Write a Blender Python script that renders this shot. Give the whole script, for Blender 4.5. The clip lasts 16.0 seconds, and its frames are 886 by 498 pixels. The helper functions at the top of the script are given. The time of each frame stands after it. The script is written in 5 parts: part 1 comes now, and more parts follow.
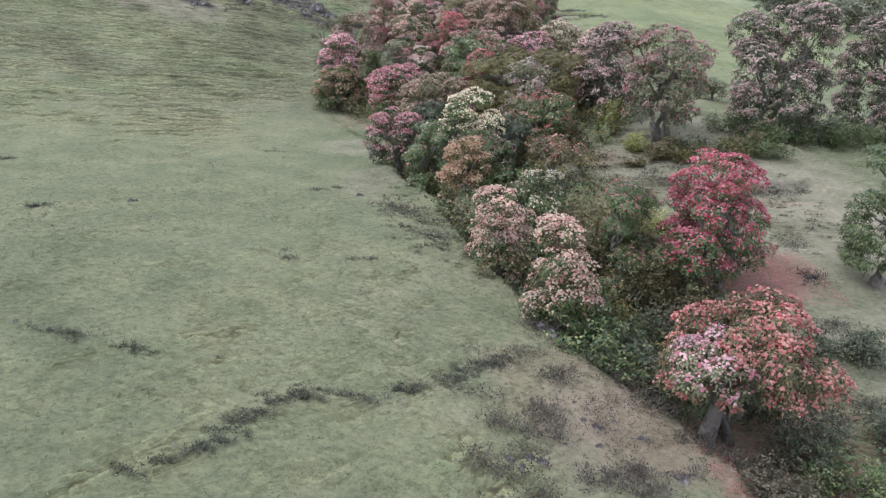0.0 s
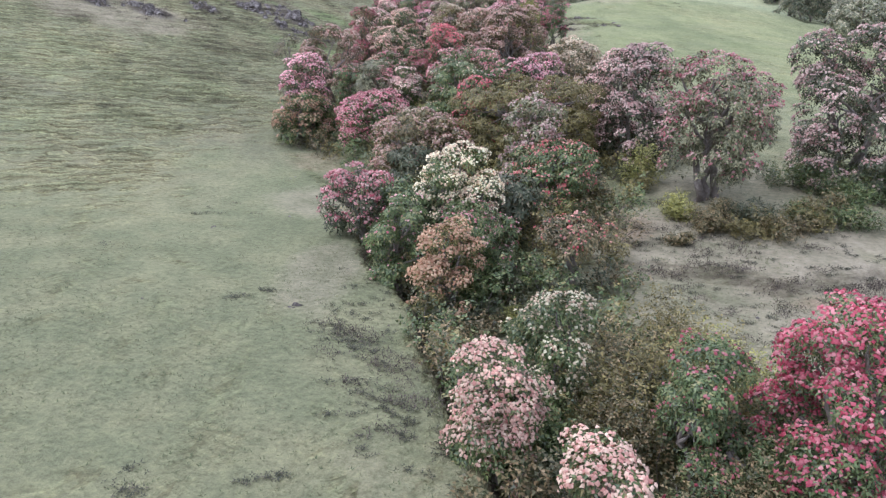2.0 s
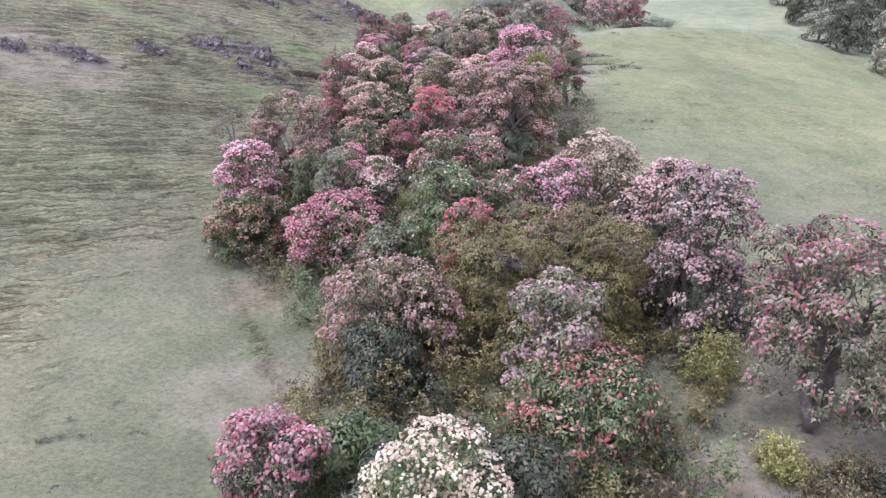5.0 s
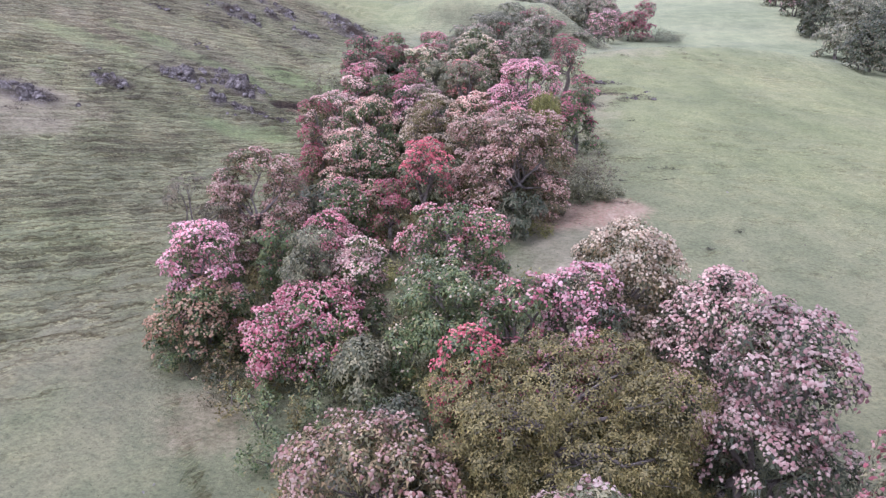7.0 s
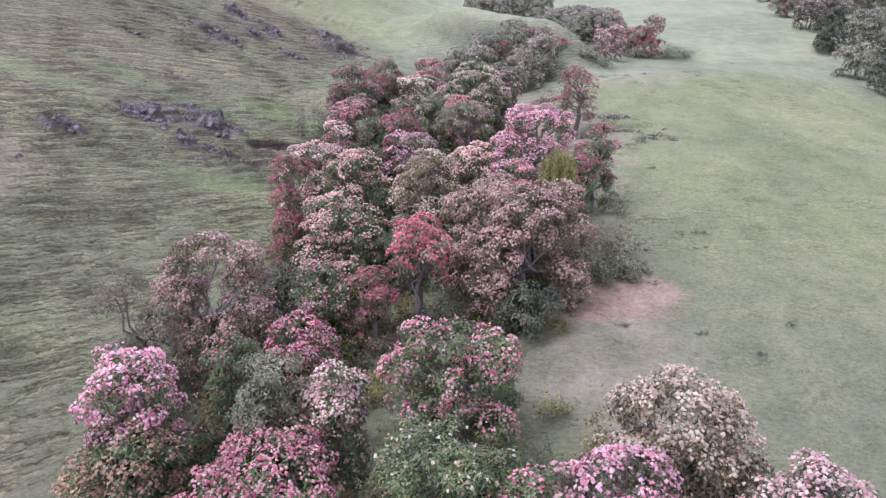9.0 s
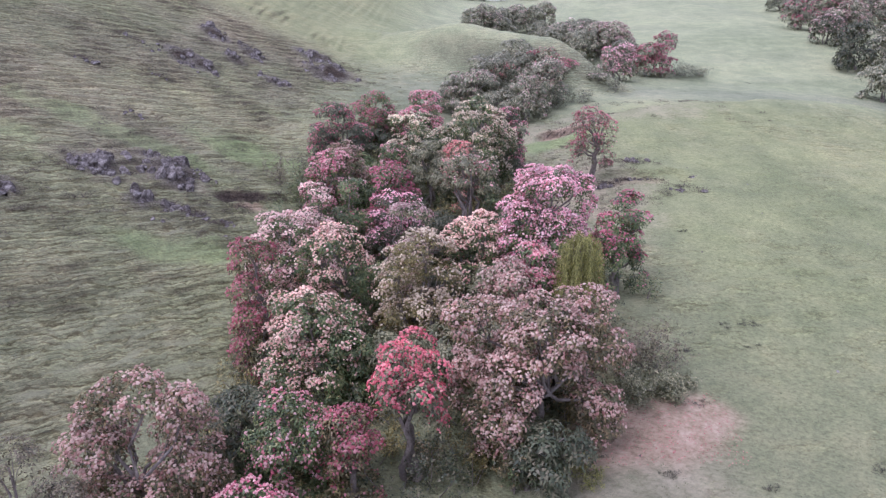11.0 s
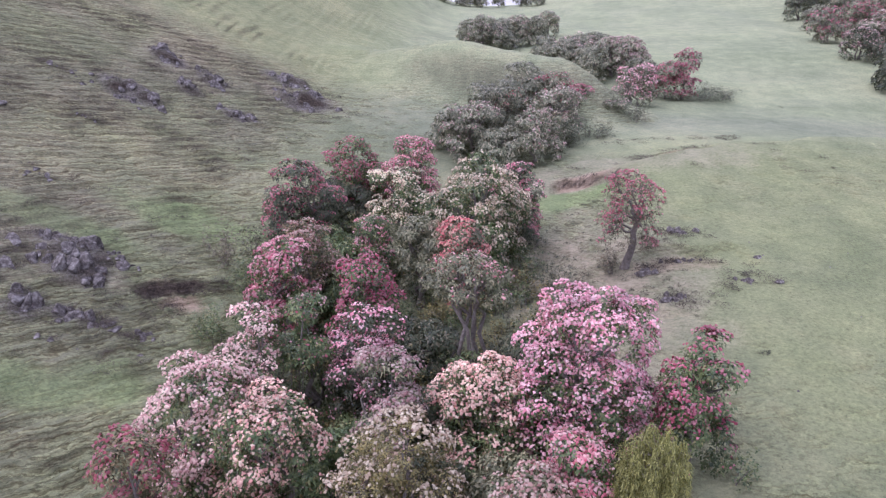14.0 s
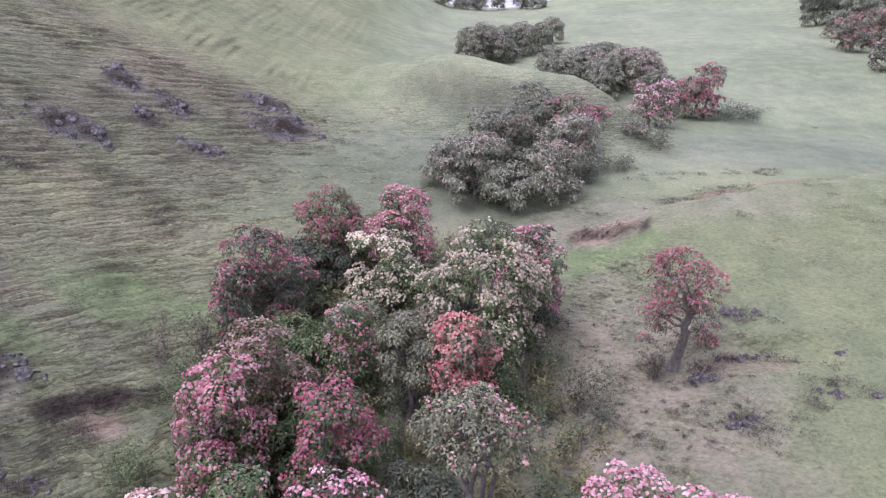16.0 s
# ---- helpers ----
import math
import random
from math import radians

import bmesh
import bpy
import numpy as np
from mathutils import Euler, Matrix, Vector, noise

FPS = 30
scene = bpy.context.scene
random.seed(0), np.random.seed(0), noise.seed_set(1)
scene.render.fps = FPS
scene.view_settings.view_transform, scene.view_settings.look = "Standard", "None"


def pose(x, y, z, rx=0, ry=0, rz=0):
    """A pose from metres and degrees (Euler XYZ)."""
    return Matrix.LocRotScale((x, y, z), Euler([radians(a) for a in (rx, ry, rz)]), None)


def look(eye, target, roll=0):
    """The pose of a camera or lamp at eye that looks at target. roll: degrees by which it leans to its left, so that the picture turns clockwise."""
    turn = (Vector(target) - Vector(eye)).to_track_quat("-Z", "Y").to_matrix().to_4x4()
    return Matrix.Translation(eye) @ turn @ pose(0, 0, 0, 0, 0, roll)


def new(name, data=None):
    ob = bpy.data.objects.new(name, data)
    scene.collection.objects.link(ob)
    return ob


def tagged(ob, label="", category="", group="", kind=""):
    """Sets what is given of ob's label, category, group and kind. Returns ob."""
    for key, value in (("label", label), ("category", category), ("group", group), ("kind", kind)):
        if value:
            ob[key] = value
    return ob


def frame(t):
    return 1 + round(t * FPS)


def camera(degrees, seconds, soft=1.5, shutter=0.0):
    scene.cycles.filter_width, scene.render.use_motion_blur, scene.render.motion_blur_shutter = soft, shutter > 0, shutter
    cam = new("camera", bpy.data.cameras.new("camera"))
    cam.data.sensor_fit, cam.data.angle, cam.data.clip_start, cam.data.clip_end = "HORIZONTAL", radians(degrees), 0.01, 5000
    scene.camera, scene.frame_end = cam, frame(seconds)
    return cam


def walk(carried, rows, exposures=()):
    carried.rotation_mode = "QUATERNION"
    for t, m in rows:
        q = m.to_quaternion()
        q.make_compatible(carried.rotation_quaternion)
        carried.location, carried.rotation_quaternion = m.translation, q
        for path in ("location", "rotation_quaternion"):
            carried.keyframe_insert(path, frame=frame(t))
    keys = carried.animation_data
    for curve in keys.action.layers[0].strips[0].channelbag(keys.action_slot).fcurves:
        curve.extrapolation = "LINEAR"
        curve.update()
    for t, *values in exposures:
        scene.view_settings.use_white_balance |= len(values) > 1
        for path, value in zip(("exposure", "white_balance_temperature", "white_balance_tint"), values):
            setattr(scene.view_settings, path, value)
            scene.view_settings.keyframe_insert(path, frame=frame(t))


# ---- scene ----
cam = camera(66.0, 16.0, 1.3)
METRES, EYE, TILT, LEAN, TURN = 60.0, 14.0, -20.0, 0.0, 0.0
ROWS = [
    (0, 0.00000, 0.00000, 0.00000, 0.000, 0.000, 0.000),
    (0.5, 0.00407, 0.03644, 0.01208, -0.002, -0.012, 0.015),
    (1, 0.00752, 0.07141, 0.02585, 0.011, -0.019, 0.023),
    (1.5, 0.01048, 0.10515, 0.04267, 0.028, -0.024, 0.023),
    (2, 0.01267, 0.13683, 0.06193, 0.032, -0.039, 0.009),
    (2.5, 0.01448, 0.16639, 0.08152, 0.027, -0.071, -0.027),
    (3, 0.01633, 0.19429, 0.10099, 0.017, -0.115, -0.083),
    (3.5, 0.01801, 0.22075, 0.11982, 0.010, -0.155, -0.157),
    (4, 0.01997, 0.24572, 0.13854, 0.004, -0.176, -0.236),
    (4.5, 0.02181, 0.26945, 0.15613, -0.027, -0.206, -0.303),
    (5, 0.02291, 0.29294, 0.17346, -0.094, -0.248, -0.354),
    (7.5, 0.02375, 0.40165, 0.25309, -0.540, -0.428, -0.414),
    (8, 0.02412, 0.42424, 0.26941, -0.603, -0.455, -0.447),
    (8.5, 0.02443, 0.44690, 0.28588, -0.656, -0.483, -0.483),
    (9, 0.02459, 0.46963, 0.30284, -0.699, -0.512, -0.506),
    (9.5, 0.02464, 0.49326, 0.31961, -0.750, -0.536, -0.518),
    (10, 0.02452, 0.51750, 0.33621, -0.816, -0.542, -0.518),
    (12.5, 0.02757, 0.64858, 0.41207, -1.128, -0.384, -0.436),
    (13, 0.02830, 0.67591, 0.42389, -1.183, -0.369, -0.417),
    (13.5, 0.02889, 0.70371, 0.43603, -1.246, -0.362, -0.409),
    (14, 0.02922, 0.73246, 0.44938, -1.299, -0.381, -0.408),
    (14.5, 0.02968, 0.76174, 0.46366, -1.339, -0.415, -0.402),
    (15, 0.03044, 0.79215, 0.47866, -1.369, -0.440, -0.389),
    (15.5, 0.03146, 0.82276, 0.49384, -1.399, -0.455, -0.368),
    (16, 0.03252, 0.85363, 0.50957, -1.446, -0.452, -0.341),
]
TONE = [(0.0, 0.28, 5600, 13), (3.5, 0.64, 5460, 26), (9.0, 0.47, 5440, 33), (16.0, 0.37, 5440, 35)]
walk(cam, [(t, pose(0, 0, EYE, TILT, LEAN, TURN) @ pose(METRES * x, METRES * y, METRES * z, 90 + pitch, roll, yaw)) for t, x, y, z, yaw, pitch, roll in ROWS], TONE)

# ---- sky and light: bright overcast, the sun a wide glow behind the cloud ----
world = bpy.data.worlds.new("world")
scene.world = world
world.use_nodes = True
wn = world.node_tree.nodes
wl = world.node_tree.links
sky = wn.new("ShaderNodeTexSky")
sky.sky_type = "NISHITA"
sky.sun_disc = False
sky.sun_elevation, sky.sun_rotation = radians(52), radians(-35)
sky.air_density, sky.dust_density, sky.ozone_density = 1.0, 2.5, 1.0
cloud = wn.new("ShaderNodeHueSaturation")
cloud.inputs["Saturation"].default_value = 0.45
veil = wn.new("ShaderNodeMix")
veil.data_type = "RGBA"
veil.inputs[0].default_value = 0.5
veil.inputs[7].default_value = (4.0, 4.1, 4.3, 1)
# the cloud deck reaches below eye level behind the saddle
where = wn.new("ShaderNodeTexCoord")
turn_up = wn.new("ShaderNodeVectorMath")
turn_up.operation = "ABSOLUTE"
lift = wn.new("ShaderNodeSeparateXYZ")
lay = wn.new("ShaderNodeCombineXYZ")
wl.new(where.outputs["Generated"], turn_up.inputs[0])
wl.new(where.outputs["Generated"], lift.inputs[0])
wl.new(lift.outputs[0], lay.inputs[0])
wl.new(lift.outputs[1], lay.inputs[1])
lift_z = wn.new("ShaderNodeSeparateXYZ")
wl.new(turn_up.outputs[0], lift_z.inputs[0])
wl.new(lift_z.outputs[2], lay.inputs[2])
wl.new(lay.outputs[0], sky.inputs[0])
wl.new(sky.outputs["Color"], cloud.inputs["Color"])
wl.new(cloud.outputs["Color"], veil.inputs[6])
wl.new(veil.outputs[2], wn["Background"].inputs["Color"])
wn["Background"].inputs["Strength"].default_value = 0.22
sun_data = bpy.data.lights.new("sun", "SUN")
sun_data.energy, sun_data.angle, sun_data.color = 1.5, radians(25), (1.0, 0.97, 0.94)
sun = new("sun", sun_data)
sun.matrix_world = look((-60, 30, 90), (-10, 60, 5))


# ---- materials ----
def mat(name, rough=0.7, spec=0.3):
    m = bpy.data.materials.new(name)
    m.use_nodes = True
    b = m.node_tree.nodes["Principled BSDF"]
    b.inputs["Roughness"].default_value = rough
    b.inputs["Specular IOR Level"].default_value = spec
    return m, m.node_tree.nodes, m.node_tree.links, b


def ramp(n, stops):
    r = n.new("ShaderNodeValToRGB")
    while len(r.color_ramp.elements) < len(stops):
        r.color_ramp.elements.new(0.5)
    for e, (p, c) in zip(r.color_ramp.elements, stops):
        e.position, e.color = p, (*c, 1)
    return r


def noise_tex(n, l, scale, detail=4.0, rough=0.6, coord=None):
    t = n.new("ShaderNodeTexNoise")
    t.inputs["Scale"].default_value = scale
    t.inputs["Detail"].default_value = detail
    t.inputs["Roughness"].default_value = rough
    if coord is not None:
        l.new(coord, t.inputs["Vector"])
    return t


def mixc(n, l, fac, a, b, blend="MIX"):
    m = n.new("ShaderNodeMix")
    m.data_type, m.blend_type = "RGBA", blend
    for socket, v in ((m.inputs[0], fac), (m.inputs[6], a), (m.inputs[7], b)):
        if isinstance(v, (int, float)):
            socket.default_value = v
        elif isinstance(v, tuple):
            socket.default_value = (*v, 1)
        else:
            l.new(v, socket)
    return m.outputs[2]


def maths(n, l, op, a, b=0.0, clamp=False):
    m = n.new("ShaderNodeMath")
    m.operation, m.use_clamp = op, clamp
    for socket, v in ((m.inputs[0], a), (m.inputs[1], b)):
        if isinstance(v, (int, float)):
            socket.default_value = v
        else:
            l.new(v, socket)
    return m.outputs[0]


def bump(n, l, b, height, strength, distance):
    u = n.new("ShaderNodeBump")
    u.inputs["Strength"].default_value, u.inputs["Distance"].default_value = strength, distance
    l.new(height, u.inputs["Height"])
    l.new(u.outputs["Normal"], b.inputs["Normal"])


def island_material(name, stops, rough=0.5, spec=0.3, through_light=0.0):
    """Colour varies from piece to piece, and gently from thing to thing."""
    m, n, l, b = mat(name, rough, spec)
    geo = n.new("ShaderNodeNewGeometry")
    info = n.new("ShaderNodeObjectInfo")
    r = ramp(n, stops)
    l.new(geo.outputs["Random Per Island"], r.inputs[0])
    pos = noise_tex(n, l, 0.9, 2.0, 0.5, geo.outputs["Position"])
    shade = maths(n, l, "MULTIPLY_ADD", pos.outputs["Fac"], 1.5)
    n[-1].inputs[2].default_value = 0.28
    tint = maths(n, l, "MULTIPLY_ADD", info.outputs["Random"], 0.24)
    n[-1].inputs[2].default_value = 0.86
    both = maths(n, l, "MULTIPLY", shade, tint)
    v = n.new("ShaderNodeHueSaturation")
    l.new(both, v.inputs["Value"])
    l.new(r.outputs[0], v.inputs["Color"])
    l.new(v.outputs[0], b.inputs["Base Color"])
    if through_light:
        glow = n.new("ShaderNodeBsdfTranslucent")
        both_ways = n.new("ShaderNodeMixShader")
        both_ways.inputs[0].default_value = through_light
        l.new(v.outputs[0], glow.inputs["Color"])
        l.new(b.outputs[0], both_ways.inputs[1])
        l.new(glow.outputs[0], both_ways.inputs[2])
        l.new(both_ways.outputs[0], n["Material Output"].inputs["Surface"])
    return m


LEAF = {
    # leaves of the distant trees, lightened in colour to imitate haze
    "hazed": island_material("leaves_haze_paled", [(0, (0.084, 0.094, 0.053)), (0.6, (0.245, 0.257, 0.153)), (1, (0.504, 0.441, 0.300))], 0.5, 0.4, 0.15),
    "green": island_material("leaves_green", [(0, (0.039, 0.064, 0.021)), (0.5, (0.121, 0.168, 0.062)), (0.85, (0.190, 0.222, 0.084)), (1, (0.315, 0.264, 0.118))], 0.42, 0.4, 0.15),
    "dark": island_material("leaves_dark", [(0, (0.034, 0.045, 0.023)), (0.6, (0.096, 0.113, 0.058)), (1, (0.202, 0.174, 0.106))], 0.5, 0.4, 0.15),
    "brown": island_material("leaves_brownish", [(0, (0.049, 0.057, 0.024)), (0.5, (0.161, 0.144, 0.066)), (1, (0.357, 0.255, 0.131))], 0.5, 0.4, 0.15),
    "grey": island_material("leaves_grey_green", [(0, (0.070, 0.080, 0.040)), (0.5, (0.196, 0.204, 0.108)), (1, (0.385, 0.346, 0.197))], 0.5, 0.4, 0.15),
    "olive": island_material("leaves_olive", [(0, (0.077, 0.071, 0.023)), (0.6, (0.196, 0.170, 0.058)), (1, (0.314, 0.253, 0.092))], 0.5, 0.4, 0.15),
    "willow": island_material("leaves_yellow_green", [(0, (0.137, 0.147, 0.041)), (1, (0.478, 0.456, 0.142))], 0.5, 0.4, 0.15),
    "twig": island_material("leaves_sparse_dark", [(0, (0.057, 0.054, 0.031)), (1, (0.240, 0.197, 0.119))], 0.5, 0.4, 0.15),
}
TONES = {
    "white": ((0.592, 0.411, 0.290), (0.793, 0.648, 0.455), (0.886, 0.850, 0.592)),
    "blush": ((0.617, 0.293, 0.244), (0.756, 0.496, 0.390), (0.884, 0.689, 0.519)),
    "pale": ((0.536, 0.280, 0.259), (0.695, 0.475, 0.405), (0.876, 0.700, 0.570)),
    "pink": ((0.611, 0.200, 0.254), (0.752, 0.407, 0.425), (0.914, 0.633, 0.615)),
    "magpink": ((0.513, 0.124, 0.172), (0.661, 0.286, 0.307), (0.817, 0.541, 0.488)),
    "mag": ((0.353, 0.050, 0.076), (0.488, 0.115, 0.150), (0.633, 0.294, 0.299)),
    "hot": ((0.586, 0.101, 0.132), (0.689, 0.184, 0.204), (0.771, 0.344, 0.321)),
    "hotrose": ((0.364, 0.070, 0.097), (0.473, 0.146, 0.186), (0.581, 0.284, 0.299)),
    "rose": ((0.483, 0.121, 0.154), (0.601, 0.294, 0.289), (0.713, 0.496, 0.441)),
    "red": ((0.347, 0.074, 0.094), (0.459, 0.157, 0.171), (0.565, 0.274, 0.274)),
    "salmon": ((0.567, 0.124, 0.128), (0.635, 0.264, 0.193), (0.708, 0.454, 0.299)),
    "coral": ((0.499, 0.102, 0.116), (0.612, 0.247, 0.208), (0.702, 0.417, 0.328)),
    "rust": ((0.374, 0.193, 0.118), (0.487, 0.306, 0.191), (0.592, 0.429, 0.278)),
    "peach": ((0.354, 0.173, 0.140), (0.539, 0.349, 0.280), (0.687, 0.533, 0.428)),
    "cream": ((0.401, 0.283, 0.187), (0.598, 0.480, 0.339), (0.765, 0.666, 0.482)),
    "dusk": ((0.385, 0.195, 0.183), (0.533, 0.370, 0.323), (0.680, 0.545, 0.459)),
}
WORDS = {"white": "creamy white", "blush": "blush pink and white", "pale": "pale pink", "pink": "soft pink", "magpink": "mauve pink", "mag": "magenta red",
         "hot": "hot pink", "hotrose": "deep rose", "rose": "rose pink", "red": "dull red", "salmon": "salmon red", "coral": "coral pink",
         "rust": "rusty orange", "peach": "faded peach", "cream": "cream", "dusk": "dusky pink"}
FLOWER = {k: island_material("blossom_" + k, [(0, v[0]), (0.45, v[1]), (1, v[2])], 0.6, 0.2, 0.3) for k, v in TONES.items()}

BARK, n, l, b = mat("bark_grey_brown", 0.85, 0.15)
tc = n.new("ShaderNodeTexCoord")
t1 = noise_tex(n, l, 9.0, 5.0, 0.65, tc.outputs["Object"])
t2 = noise_tex(n, l, 1.6, 2.0, 0.5, tc.outputs["Object"])
r = ramp(n, [(0.3, (0.1, 0.083, 0.068)), (0.52, (0.22, 0.19, 0.16)), (0.72, (0.4, 0.37, 0.33))])
l.new(mixc(n, l, 0.4, t1.outputs["Fac"], t2.outputs["Fac"]), r.inputs[0])
l.new(r.outputs[0], b.inputs["Base Color"])
bump(n, l, b, t1.outputs["Fac"], 0.7, 0.03)

ROCK, n, l, b = mat("rock_grey_lichen", 0.85, 0.25)
tc = n.new("ShaderNodeTexCoord")
t1 = noise_tex(n, l, 5.5, 8.0, 0.7, tc.outputs["Object"])
t2 = noise_tex(n, l, 1.5, 3.0, 0.5, tc.outputs["Object"])
r = ramp(n, [(0.36, (0.035, 0.03, 0.027)), (0.48, (0.125, 0.108, 0.095)), (0.58, (0.27, 0.245, 0.22)), (0.7, (0.5, 0.475, 0.43))])
l.new(mixc(n, l, 0.35, t1.outputs["Fac"], t2.outputs["Fac"]), r.inputs[0])
l.new(r.outputs[0], b.inputs["Base Color"])
bump(n, l, b, t1.outputs["Fac"], 0.9, 0.08)

GRASS = island_material("grass_blades", [(0, (0.1, 0.118, 0.055)), (0.6, (0.165, 0.176, 0.09)), (1, (0.26, 0.245, 0.135))], 0.7, 0.2)
WEED = island_material("weed_clump_leaves", [(0, (0.045, 0.05, 0.032)), (0.7, (0.085, 0.085, 0.055)), (1, (0.15, 0.13, 0.09))], 0.7, 0.2)
HEATH = island_material("heath_twigs", [(0, (0.06, 0.048, 0.04)), (0.6, (0.1, 0.082, 0.065)), (1, (0.17, 0.14, 0.11))], 0.8, 0.15)
PETAL = island_material("fallen_petals", [(0, (0.4, 0.1, 0.1)), (1, (0.55, 0.25, 0.22))], 0.7, 0.2)

GROUND, n, l, b = mat("pasture", 0.9, 0.1)
geo = n.new("ShaderNodeNewGeometry")
pos = geo.outputs["Position"]


def attr(name):
    a = n.new("ShaderNodeAttribute")
    a.attribute_name = name
    return a.outputs["Fac"]


big = noise_tex(n, l, 0.07, 4.0, 0.55, pos)
mid = noise_tex(n, l, 0.55, 5.0, 0.6, pos)
hatch = n.new("ShaderNodeMapping")
hatch.inputs["Rotation"].default_value = (0, 0, radians(28))
hatch.inputs["Scale"].default_value = (4.6, 6.4, 5.0)
l.new(pos, hatch.inputs["Vector"])
fine = noise_tex(n, l, 1.0, 6.0, 0.72, hatch.outputs[0])
grain = noise_tex(n, l, 11.0, 5.0, 0.8, pos)
g1 = ramp(n, [(0.36, (0.178, 0.195, 0.109)), (0.5, (0.231, 0.243, 0.138)), (0.64, (0.295, 0.29, 0.166))])
l.new(mixc(n, l, 0.5, big.outputs["Fac"], mid.outputs["Fac"]), g1.inputs[0])
f1 = ramp(n, [(0.36, (0.56, 0.57, 0.54)), (0.49, (0.98, 0.98, 0.98)), (0.62, (1.34, 1.32, 1.24))])
l.new(mixc(n, l, 0.45, fine.outputs["Fac"], grain.outputs["Fac"]), f1.inputs[0])
green = mixc(n, l, 0.9, g1.outputs[0], f1.outputs[0], "MULTIPLY")
d1 = ramp(n, [(0.3, (0.23, 0.2, 0.135)), (0.52, (0.375, 0.325, 0.23)), (0.72, (0.49, 0.43, 0.315))])
l.new(mixc(n, l, 0.5, mid.outputs["Fac"], fine.outputs["Fac"]), d1.inputs[0])
s1 = ramp(n, [(0.32, (0.16, 0.108, 0.07)), (0.48, (0.36, 0.262, 0.175)), (0.66, (0.52, 0.415, 0.3))])
l.new(mixc(n, l, 0.6, mid.outputs["Fac"], fine.outputs["Fac"]), s1.inputs[0])


def patchy(a, gain=1.6):
    """A stain's strength with a ragged rim."""
    rag = maths(n, l, "SUBTRACT", mixc(n, l, 0.5, mid.outputs["Fac"], fine.outputs["Fac"]), 0.5)
    return maths(n, l, "ADD", a, maths(n, l, "MULTIPLY", maths(n, l, "MULTIPLY", rag, gain), maths(n, l, "GREATER_THAN", a, 0.03)), True)


# trodden ledges along the contours: worn risers, grassy treads, step shading painted on
here = n.new("ShaderNodeSeparateXYZ")
l.new(pos, here.inputs[0])
sway = noise_tex(n, l, 0.13, 2.0, 0.4, pos)
kink = noise_tex(n, l, 0.75, 4.0, 0.58, pos)
gap = noise_tex(n, l, 0.8, 5.0, 0.7, pos)


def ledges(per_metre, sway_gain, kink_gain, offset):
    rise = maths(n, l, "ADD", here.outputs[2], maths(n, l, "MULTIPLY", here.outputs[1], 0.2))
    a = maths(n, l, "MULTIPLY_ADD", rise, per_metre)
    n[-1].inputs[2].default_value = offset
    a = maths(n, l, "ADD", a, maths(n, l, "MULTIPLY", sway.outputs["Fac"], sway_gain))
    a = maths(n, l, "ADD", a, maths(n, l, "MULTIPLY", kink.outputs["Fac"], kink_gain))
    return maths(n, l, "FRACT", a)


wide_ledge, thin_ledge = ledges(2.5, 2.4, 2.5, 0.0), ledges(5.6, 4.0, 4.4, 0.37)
step_shade = ramp(n, [(0.0, (0.92, 0.92, 0.9)), (0.5, (1.05, 1.05, 1.03)), (0.64, (1.32, 1.32, 1.24)), (0.74, (0.7, 0.66, 0.6)), (0.88, (0.68, 0.64, 0.58)), (1.0, (0.9, 0.89, 0.87))])
l.new(wide_ledge, step_shade.inputs[0])
step_shade2 = ramp(n, [(0.0, (0.95, 0.95, 0.94)), (0.55, (1.08, 1.08, 1.05)), (0.68, (1.26, 1.25, 1.18)), (0.76, (0.68, 0.63, 0.58)), (0.9, (0.66, 0.6, 0.56)), (1.0, (0.95, 0.94, 0.92))])
l.new(thin_ledge, step_shade2.inputs[0])
ledge_breaks = n.new("ShaderNodeMapRange")
ledge_breaks.inputs[1].default_value, ledge_breaks.inputs[2].default_value = 0.4, 0.56
ledge_breaks.inputs[3].default_value = 0.0
l.new(gap.outputs["Fac"], ledge_breaks.inputs[0])
ledge_breaks2 = n.new("ShaderNodeMapRange")
ledge_breaks2.inputs[1].default_value, ledge_breaks2.inputs[2].default_value = 0.62, 0.46
ledge_breaks2.inputs[3].default_value = 0.2
l.new(gap.outputs["Fac"], ledge_breaks2.inputs[0])
lie = n.new("ShaderNodeSeparateXYZ")
l.new(geo.outputs["True Normal"], lie.inputs[0])
tilted = n.new("ShaderNodeMapRange")
tilted.inputs[1].default_value, tilted.inputs[2].default_value = 0.993, 0.95
tilted.inputs[3].default_value = 0.03
l.new(lie.outputs[2], tilted.inputs[0])
green = mixc(n, l, attr("heathy"), green, mixc(n, l, 1.0, green, (0.9, 0.82, 0.96), "MULTIPLY"))
green = mixc(n, l, attr("bright"), green, mixc(n, l, 1.0, green, (1.18, 1.21, 1.06), "MULTIPLY"))
# distance haze painted into the far grass: paler and bluer
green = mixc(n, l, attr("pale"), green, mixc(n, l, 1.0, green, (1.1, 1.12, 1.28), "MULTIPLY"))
green = mixc(n, l, attr("lush"), green, mixc(n, l, 1.0, green, (1.0, 1.17, 0.92), "MULTIPLY"))
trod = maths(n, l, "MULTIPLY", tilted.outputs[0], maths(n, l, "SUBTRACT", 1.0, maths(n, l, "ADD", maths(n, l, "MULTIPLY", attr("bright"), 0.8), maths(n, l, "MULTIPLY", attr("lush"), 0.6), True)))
green = mixc(n, l, maths(n, l, "MULTIPLY", trod, ledge_breaks.outputs[0]), green, mixc(n, l, 1.0, green, step_shade.outputs[0], "MULTIPLY"))
